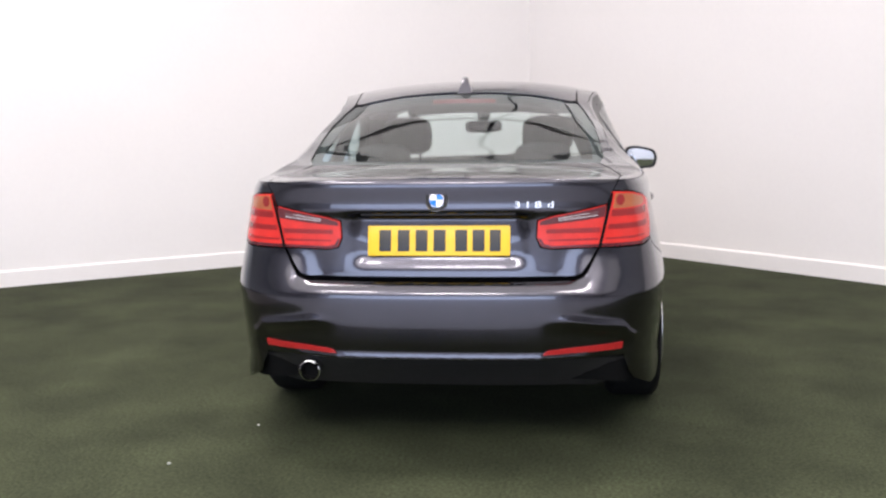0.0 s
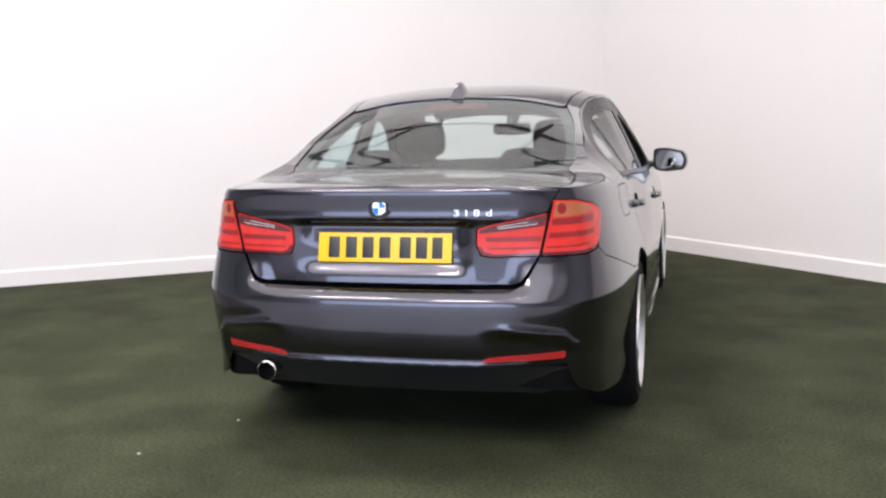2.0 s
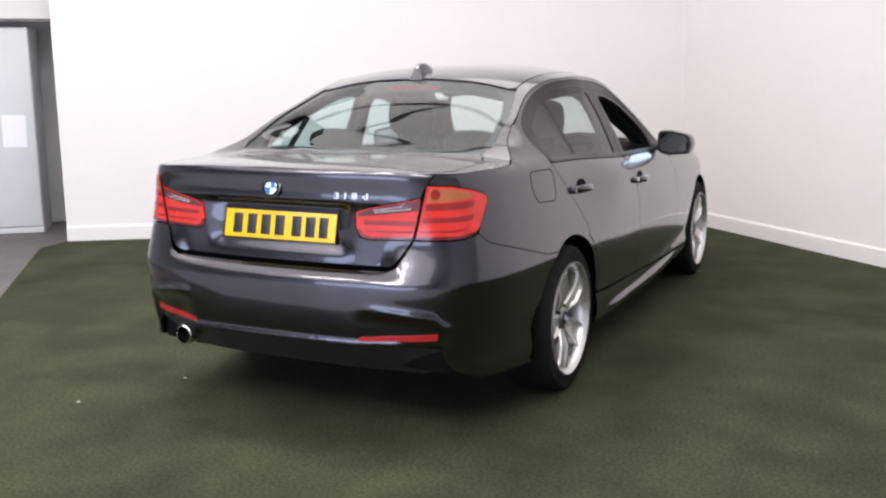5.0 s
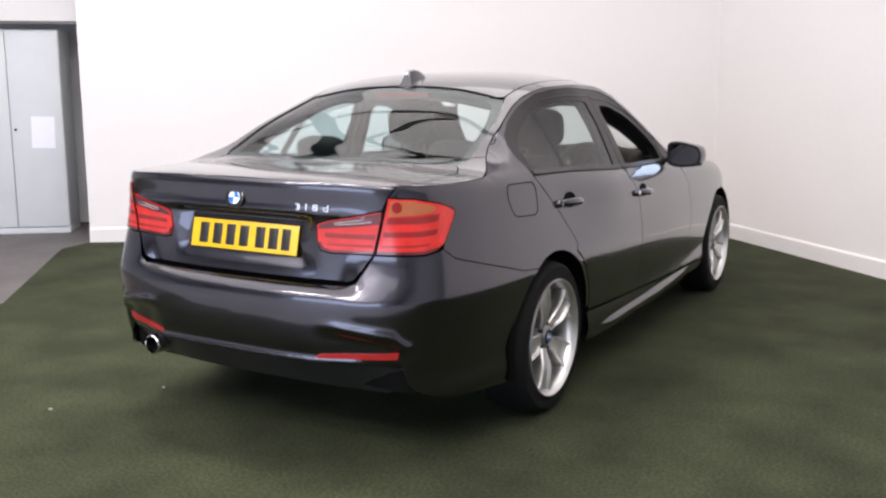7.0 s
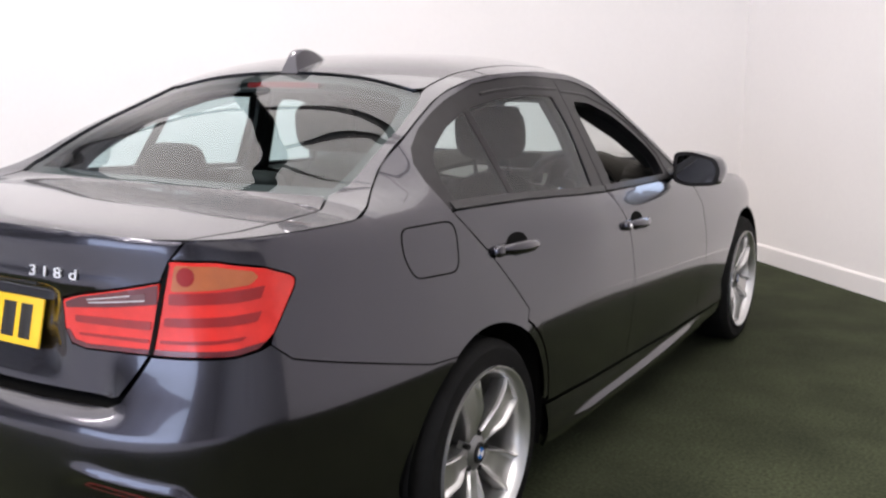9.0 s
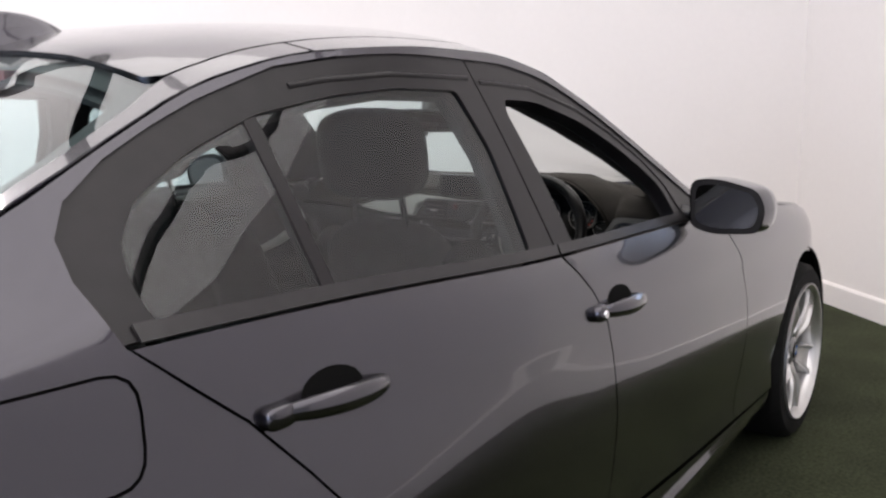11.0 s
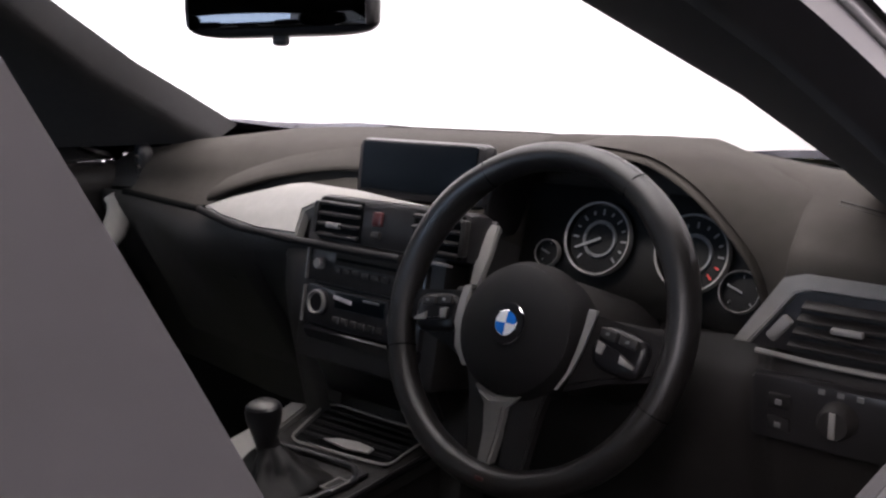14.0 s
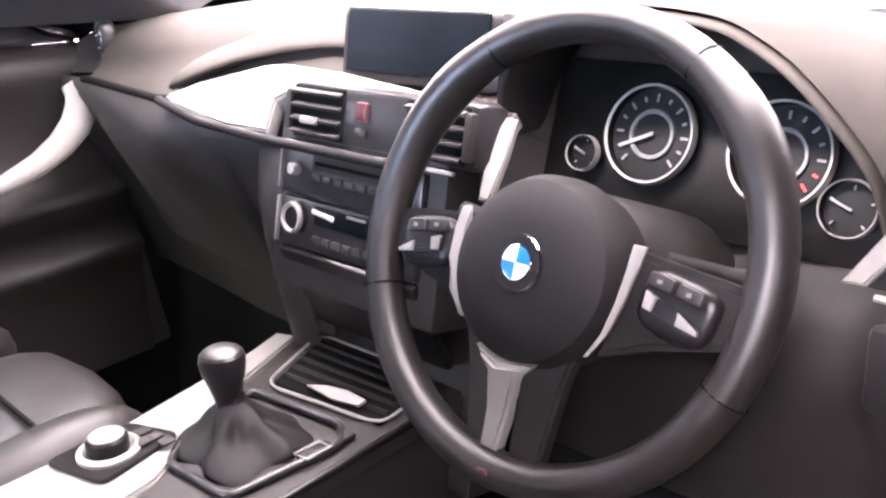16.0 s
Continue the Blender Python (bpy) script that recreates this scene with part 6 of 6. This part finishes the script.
front_seat(0.385)
front_seat(-0.385)
bench = empty("rear_bench", car)
part("bench_cushion", pillow(1.25, 0.5, 0.2, pose(0, 1.52, 0.46, 6, 0, 0), p=5), CLOTHSEAT, bench, "black rear bench cushion")
part("bench_back", pillow(1.22, 0.16, 0.56, pose(0, 1.22, 0.74, 24, 0, 0), p=6), CLOTHSEAT, bench, "black rear bench back")
for x in (-0.37, 0.37):
    part("bench_headrest", pillow(0.26, 0.11, 0.15, pose(x, 1.09, 1.075, 10, 0, 0), p=3.4), CLOTHSEAT, bench, "low rear headrest")
part("bench_headrest", pillow(0.2, 0.1, 0.08, pose(0, 1.09, 1.035, 10, 0, 0), p=3.4), CLOTHSEAT, bench, "low rear headrest")
shelf = [(0.0, 0.74), (0.5, 0.76), (0.62, 0.8), (0.66, 0.95), (0.66, 1.12), (0.0, 1.12)]
part("parcel_shelf", panel(full(shelf), lambda x, y: (x, y, 0.995 + 0.03 * (1.1 - y)), step=(0.1, 0.1)), HEADLINER, car, "dark parcel shelf")
part("brake_light", box(0.3, 0.03, 0.025, 0.006, (0, 1.24, 1.345)), REDDARK, car, "high brake light behind the rear screen")
part("cabin_floor", box(1.4, 2.6, 0.02, 0, (0, 2.2, 0.27)), HEADLINER, car)
bm = bmesh.new()
bm.faces.new([bm.verts.new(p) for p in ((-0.75, 2.95, 0.25), (0.75, 2.95, 0.25), (0.75, 3.02, 0.95), (-0.75, 3.02, 0.95))])
part("bulkhead", bm, GAP, car)
bm = bmesh.new()
bm.faces.new([bm.verts.new(p) for p in ((-0.75, 1.12, 0.25), (0.75, 1.12, 0.25), (0.72, 1.1, 0.98), (-0.72, 1.1, 0.98))])
part("bulkhead", bm, GAP, car)

# ---- linings
def under(d):
    def f(x, y):
        p = top(x, y)
        return (p[0], p[1], p[2] - d)
    return f


lin = [(0.0, 1.22), (0.3, 1.215), (0.48, 1.195), (0.55, 1.28), (0.6, 1.5), (0.61, 1.8), (0.6, 2.1), (0.575, 2.32), (0.53, 2.42), (0.3, 2.48), (0.0, 2.5)]
header = [(0.0, 2.44), (0.3, 2.42), (0.45, 2.38), (0.46, 2.54), (0.4, 2.58), (0.3, 2.61), (0.0, 2.66)]
part("screen_header", panel(full(header), under(0.034), step=(0.06, 0.05)), HEADLINER, car, "dark band along the windscreen head")
part("headlining", panel(full(lin), under(0.032), step=(0.08, 0.08)), HEADLINER, car, "dark fabric headlining")
for sgn in (1, -1):
    def tsurf(x, y, sgn=sgn):
        p = top(x, y)
        return (sgn * p[0], p[1], p[2] - 0.02)
    # windscreen pillar lining: from the glass over a thick inner corner to the door opening
    rows = []
    for q, e, (ry, rz) in zip(((0.42, 2.5, 1.302), (0.486, 2.656, 1.234), (0.561, 2.832, 1.134), (0.61, 2.97, 1.066), (0.65, 3.1, 0.998)),
                              ((0.385, 2.49, 1.262), (0.462, 2.6, 1.197), (0.54, 2.745, 1.112), (0.58, 2.9, 1.03), (0.598, 3.0, 0.976)),
                              ((2.33, 1.262), (2.45, 1.192), (2.57, 1.116), (2.65, 1.058), (2.69, 0.988))):
        x, y, z = ring(U(ry), rz)
        r = Vector((x - 0.03, y, z))
        q, e = Vector(q), Vector(e)
        row = [q, q.lerp(e, 0.75)] + [(1 - t) ** 2 * q.lerp(e, 0.75) + 2 * t * (1 - t) * e + t * t * e.lerp(r, 0.2) for t in (0.33, 0.66, 1.0)] + [e.lerp(r, 0.6), r]
        rows.append([(sgn * v.x, v.y, v.z) for v in row])
    part("pillar_trim", loft(rows), HEADLINER, car, "dark windscreen pillar lining")
    visor = pillow(0.4, 0.15, 0.022, pose(sgn * 0.25, 2.555, 1.322, -18, sgn * 4, 0), p=6)
    part("sun_visor", visor, HEADLINER, car, "dark sun visor folded up")
    part("pillar_trim", panel([(0.45, 1.22), (0.5, 1.18), (0.545, 1.04), (0.575, 0.88), (0.6, 0.78)] + [(edge_x(y) - 0.02, y) for y in (0.8, 0.95, 1.1, 1.25, 1.4)], tsurf, step=(0.04, 0.06)), HEADLINER, car, "dark rear pillar lining")
    surf = ring if sgn > 0 else mirrored(ring)
    own_r, own_f = (rd_r, fd_r) if sgn > 0 else (rd_l, fd_l)
    part("frame_lining", panel(yz(inset(FRAME_R, 0.006)), surf, lift=-0.04, thick=0.02, holes=[yz(inset(GLASS_R, -0.004))]), HEADLINER, own_r)
    part("frame_lining", panel(yz(inset(FRAME_F, 0.006)), surf, lift=-0.036, thick=0.01, holes=[yz(inset(GLASS_F, -0.008))]), HEADLINER, own_f)
    for poly, own, ya, yb in (([(1.02, 1.0), (1.95, 0.965), (2.1, 0.6), (2.1, 0.34), (1.5, 0.36), (1.42, 0.55), (1.2, 0.8)], own_r, 1.3, 1.8), ([(2.03, 0.962), (2.75, 0.935), (2.95, 0.85), (2.98, 0.36), (2.2, 0.34), (2.18, 0.6)], own_f, 2.25, 2.85)):
        card = part("door_card", panel(yz(poly), surf, lift=-0.075, thick=0.0), SOFTBLACK, own, "dark door lining")
        part("door_top_pad", tube([Vector(surf(U(y), float(WAIST(y)) - 0.03)) - Vector((sgn * 0.035, 0, 0)) for y in np.linspace(ya - 0.2, yb - 0.02, 9)], 0.028, 10), SOFTBLACK, own)
        part("door_armrest", pillow(0.07, 0.55, 0.07, Matrix.Translation(Vector(surf(U((ya + yb) / 2), 0.7)) - Vector((sgn * 0.1, 0, 0))), p=4), SOFTBLACK, own)
    if sgn < 0:
        # upper ledge, hollow behind the pull, armrest step and pocket edge
        rows = []
        for y in np.linspace(2.06, 2.93, 12):
            k = smoothstep(2.7, 2.93, y)
            w = float(WAIST(y)) - 0.012
            rows.append([(-0.815, y, w - 0.01), (-0.78, y, w), (-0.748, y, w - 0.006), (-0.73, y, w - 0.024), (-0.73, y, w - 0.05), (-0.748 + 0.01 * k, y, w - 0.075), (-0.765 + 0.03 * k, y, w - 0.1), (-0.772 + 0.04 * k, y, 0.79), (-0.76 + 0.025 * k, y, 0.735),
                         (-0.725, y, 0.715), (-0.712, y, 0.702), (-0.716, y, 0.69), (-0.745, y, 0.66), (-0.756, y, 0.61), (-0.742, y, 0.598), (-0.736, y, 0.588), (-0.74, y, 0.578), (-0.757, y, 0.56), (-0.77, y, 0.45), (-0.775, y, 0.37)])
        part("door_inner_pad", loft(rows), SOFTBLACK, own_f, "dark moulded door lining with armrest step")
        pull = ((0.688, 2.842, 0.892, 0.025), (0.674, 2.84, 0.878, 0.025), (0.668, 2.833, 0.858, 0.0245), (0.664, 2.815, 0.832, 0.023), (0.662, 2.785, 0.808, 0.0205), (0.66, 2.745, 0.788, 0.0175), (0.66, 2.695, 0.772, 0.015), (0.666, 2.62, 0.755, 0.013), (0.7, 2.56, 0.745, 0.012))
        rows = []
        for n, (x, y, z, w) in enumerate(pull):
            a, b = pull[max(n - 1, 0)], pull[min(n + 1, len(pull) - 1)]
            along = Vector((-(b[0] - a[0]), b[1] - a[1], b[2] - a[2])).normalized()
            wide = Vector((0.87, -0.45, 0.2)).cross(along).normalized()
            thick = wide.cross(along)
            rows.append([Vector((-x, y, z)) + wide * w * math.cos(t) + thick * 0.011 * math.sin(t) for t in [2 * math.pi * m / 16 for m in range(17)]])
        part("door_pull", loft(rows), SATIN, own_f, "broad curved silver door pull")
    part("door_release", box(0.02, 0.07, 0.02, 0.004, (sgn * 0.758, 2.6, 0.84)), SATIN, own_f)

# rear-view mirror
rv = empty("rear_view_mirror", car)
rv.matrix_local = Matrix.Translation((-0.01, 2.7, 1.207)) @ pose(0, 0, 0, -6, 0, 30)
bmx = pillow(0.245, 0.045, 0.072, None, p=5)
part("mirror_body", bmx, GLOSSBLK, rv, "dark rear-view mirror body")
o = part("mirror_face", box(0.222, 0.003, 0.054, 0.001, (0, -0.0225, 0)), DARKMIRROR, rv, "mirror glass")
part("mirror_button", box(0.02, 0.016, 0.014, 0.005, (0.0, -0.008, -0.04)), SOFTBLACK, rv)
part("mirror_stalk", tube([(0.0, 0.015, 0.012), (0.012, 0.04, 0.04), (0.03, 0.055, 0.075), (0.035, 0.06, 0.1)], [0.02, 0.03, 0.04, 0.046], 14), GLOSSBLK, rv)


# ================================================================ the hall
CORNER = (0.2, 6.409)
WL_END = (-4.514, 3.142)
def wall_between(name, a, b, z0, z1, thick, material, side=1, label="", category="wall"):
    """An upright slab whose front face runs from a to b in plan; the slab lies behind it."""
    a, b = Vector(a), Vector(b)
    d = (b - a)
    n = Vector((-d.y, d.x)).normalized() * side * thick
    bm = bmesh.new()
    ps = [a, b, b + n, a + n]
    lo = [bm.verts.new((p.x, p.y, z0)) for p in ps]
    hi = [bm.verts.new((p.x, p.y, z1)) for p in ps]
    bm.faces.new(lo[::-1])
    bm.faces.new(hi)
    for i in range(4):
        bm.faces.new((lo[i], lo[(i + 1) % 4], hi[(i + 1) % 4], hi[i]))
    bmesh.ops.recalc_face_normals(bm, faces=bm.faces)
    return tagged(part(name, bm, material, None, smooth=False), label, category, kind="structure")


HALL_H = 4.8
wall_between("wall_left", WL_END, CORNER, 0, HALL_H, 0.12, WALLPANEL, 1, "plain white painted partition wall with square end")
wr_dir = Vector((1.0, -0.955)).normalized()
WR_END = (CORNER[0] + wr_dir.x * 7.5, CORNER[1] + wr_dir.y * 7.5)
wall_between("wall_right", CORNER, WR_END, 0, HALL_H, 0.12, WALLWHITE, 1, "plain white painted wall")


def skirting(a, b, h, t, name):
    a, b = Vector(a), Vector(b)
    d = (b - a).normalized()
    n = Vector((d.y, -d.x))
    bm = bmesh.new()
    prof = [(0.0, 0.0), (t, 0.0), (t, h - 0.012), (t * 0.5, h), (0.0, h)]
    rows = []
    for p in (a, b):
        rows.append([bm.verts.new((p.x + n.x * q, p.y + n.y * q, z)) for q, z in prof])
    for i in range(5):
        j = (i + 1) % 5
        bm.faces.new((rows[0][i], rows[0][j], rows[1][j], rows[1][i]))
    bm.faces.new(rows[0])
    bm.faces.new(rows[1])
    bmesh.ops.recalc_face_normals(bm, faces=bm.faces)
    return tagged(part(name, bm, WALLWHITE, None, smooth=False), "white painted skirting board along the wall foot", "skirting", kind="structure")


skirting((CORNER[0] + wr_dir.x * 0.02, CORNER[1] + wr_dir.y * 0.02), WR_END, 0.13, 0.02, "baseboard")
skirting(WL_END, CORNER, 0.13, 0.015, "baseboard")

# floor and turf
bm = bmesh.new()
bm.faces.new([bm.verts.new(p) for p in ((-11, -10, -0.012), (9, -10, -0.012), (9, 9, -0.012), (-11, 9, -0.012))])
tagged(part("floor", bm, CONCRETE, None, smooth=False), "worn grey concrete hall floor", "floor", kind="structure")
turf_edge = [WL_END, CORNER, WR_END, (6.5, -1.3), (-2.25, -1.3), (-2.2, -1.0), (-3.05, 1.2), (-4.45, 2.78)]
bm = bmesh.new()
f = bm.faces.new([bm.verts.new((x, y, 0.0)) for x, y in turf_edge])
tagged(part("ground", bm, TURF, None, smooth=False), "dark green artificial turf laid on the floor", "turf", kind="structure")

# pale floor added out of view to throw light onto the car's tail
bm = bmesh.new()
bm.faces.new([bm.verts.new(p) for p in ((-10, -9.8, -0.006), (8.4, -9.8, -0.006), (8.4, -1.3, -0.006), (-10, -1.3, -0.006))])
tagged(part("floor_bounce", bm, BOUNCEFLOOR, None, smooth=False), "unseen pale grey floor added behind the turf to brighten the car's tail", "floor", kind="structure")

# the rest of the hall, dim and grey: unseen walls added for bounce and reflections
wall_between("wall_back", (8.5, -9.8), (-10.5, -9.8), 0, HALL_H, 0.2, GREYWALL, 1, "plain grey wall added out of view to close the hall")
wall_between("wall_east", (8.5, 9), (8.5, -9.8), 0, HALL_H, 0.2, GREYWALL, 1, "plain grey wall added out of view to close the hall")
wall_between("wall_west", (-10.5, -9.8), (-10.5, 9), 0, HALL_H, 0.2, GREYWALL, 1, "plain grey wall added out of view to close the hall")
wall_between("wall_north", (-10.5, 9), (8.5, 9), 0, HALL_H, 0.2, GREYWALL, 1, "plain grey wall added out of view to close the hall")
bm = box(19, 18.8, 0.1, 0, (-1, -0.4, HALL_H + 0.05))
tagged(part("ceiling", bm, ROOFMAT, None, smooth=False), "grey sheet roof of the hall", "ceiling", kind="structure")

# ================================================================ alcove with a steel cabinet
cd, cn = Vector((0.774, 0.633)), Vector((0.633, -0.774))   # along the cabinet's front, and out of it
CAB = Vector((-5.2, 3.49))                                 # front right foot
cab = empty("steel_cabinet")
tagged(cab, "tall pale grey steel cabinet with two closed doors", "cabinet")
yaw = math.degrees(math.atan2(cd.y, cd.x))
cab.matrix_world = pose(CAB.x, CAB.y, -0.012, 0, 0, yaw)
W, H, D = 0.94, 1.91, 0.46
part("body", box(W, D - 0.02, H - 0.05, 0.004, (-W / 2, D / 2 + 0.01, H / 2 + 0.025)), CABINET, cab)
part("plinth", box(W, D, 0.055, 0.003, (-W / 2, D / 2, 0.0275)), CABINET, cab)
for k in range(2):
    part("door", box(W / 2 - 0.006, 0.02, H - 0.08, 0.004, (-W * 0.25 - k * W / 2, -0.002, H / 2 + 0.025)), CABINET, cab)
part("lock", lathe([(0, -0.014), (0.011, -0.014), (0.013, 0.0)], 16, "Y", (-W / 2 + 0.04, -0.012, 0.99)), DARKMETAL, cab, "small dark lock")
notice = tagged(part("paper_notice", box(0.21, 0.001, 0.297, 0, (0, 0, 0)), PAPER), "white paper sheet stuck on the cabinet door", "notice")
notice.matrix_world = Matrix.Translation((CAB.x - cd.x * 0.185 + cn.x * 0.014, CAB.y - cd.y * 0.185 + cn.y * 0.014, 0.95)) @ pose(0, 0, 0, 0, 1.5, yaw)
# wall over the opening, its steel edge, and the dim wall behind
a0 = CAB - cd * 3.2 + cn * 0.02
a1 = CAB + cd * 1.5 + cn * 0.02
wall_between("wall_lintel", a0, a1, 1.975, HALL_H, 0.1, WALLPANEL, 1, "white wall over the alcove opening")
rail = tagged(part("steel_edge_rail", tube([(a0.x + cn.x * 0.03, a0.y + cn.y * 0.03, 1.955), (a1.x + cn.x * 0.03, a1.y + cn.y * 0.03, 1.95)], 0.02, 10), STEEL), "dull steel rail along the lintel edge", "rail")
wall_between("wall_alcove", CAB - cd * 3.2 - cn * 0.62, CAB + cd * 1.6 - cn * 0.62, 0, HALL_H, 0.1, GREYWALL, 1, "dim grey wall behind the cabinet")
# bits lying on the turf
rnd = random.Random(4)
for x, y in ((-1.01, -0.04), (-0.81, 0.42), (-3.19, 4.05)):
    bm = bmesh.new()
    bmesh.ops.create_icosphere(bm, subdivisions=1, radius=0.008)
    for v in bm.verts:
        v.co = Vector((v.co.x * rnd.uniform(0.6, 1.3), v.co.y * rnd.uniform(0.6, 1.3), v.co.z * rnd.uniform(0.4, 0.8)))
    o = tagged(part("litter_scrap", bm, SCRAP if y < 1 else INK), "tiny scrap lying on the turf", "scrap")
    o.location = (x, y, 0.012)
# roof beams of the hall, over the lights' lower edge
for k, (p, q) in enumerate((((-6.5, -3.6), (6.5, -3.2)), ((-6.5, -0.3), (6.5, 0.1)), ((-6.5, 2.9), (4.0, 3.2)))):
    bm = box(13, 0.06, 0.1, 0.006, (0, 0, 0))
    o = tagged(part("roof_beam", bm, STEEL), "dark steel roof beam across the hall", "beam", group="roof beams")
    o.matrix_world = Matrix.Translation(((p[0] + q[0]) / 2, (p[1] + q[1]) / 2, 4.3)) @ pose(0, 0, 0, 0, 0, 2)
# dark duct and thin cable trunking under the roof
def roof_run(name, p, q, w, h, z, material, label, category):
    d = Vector(q) - Vector(p)
    ob = tagged(part(name, box(d.length, w, h, min(w, h) * 0.2), material), label, category)
    ob.matrix_world = Matrix.Translation(((p[0] + q[0]) / 2, (p[1] + q[1]) / 2, z)) @ pose(0, 0, 0, 0, 0, math.degrees(math.atan2(d.y, d.x)))
    return ob


roof_run("roof_duct", (-2.35, 2.0), (-4.2, 4.15), 0.2, 0.14, 4.3, GAP, "dark duct hung under the hall roof", "duct")
for p, q in (((0.28, 3.75), (-0.3, 2.1)), ((0.96, 2.4), (1.05, 4.4)), ((-2.6, 2.2), (-1.3, 2.95))):
    tagged(roof_run("cable_trunking", p, q, 0.035, 0.05, 4.31, STEEL, "thin dark cable trunking under the roof", "trunking"), group="cable trunking runs")
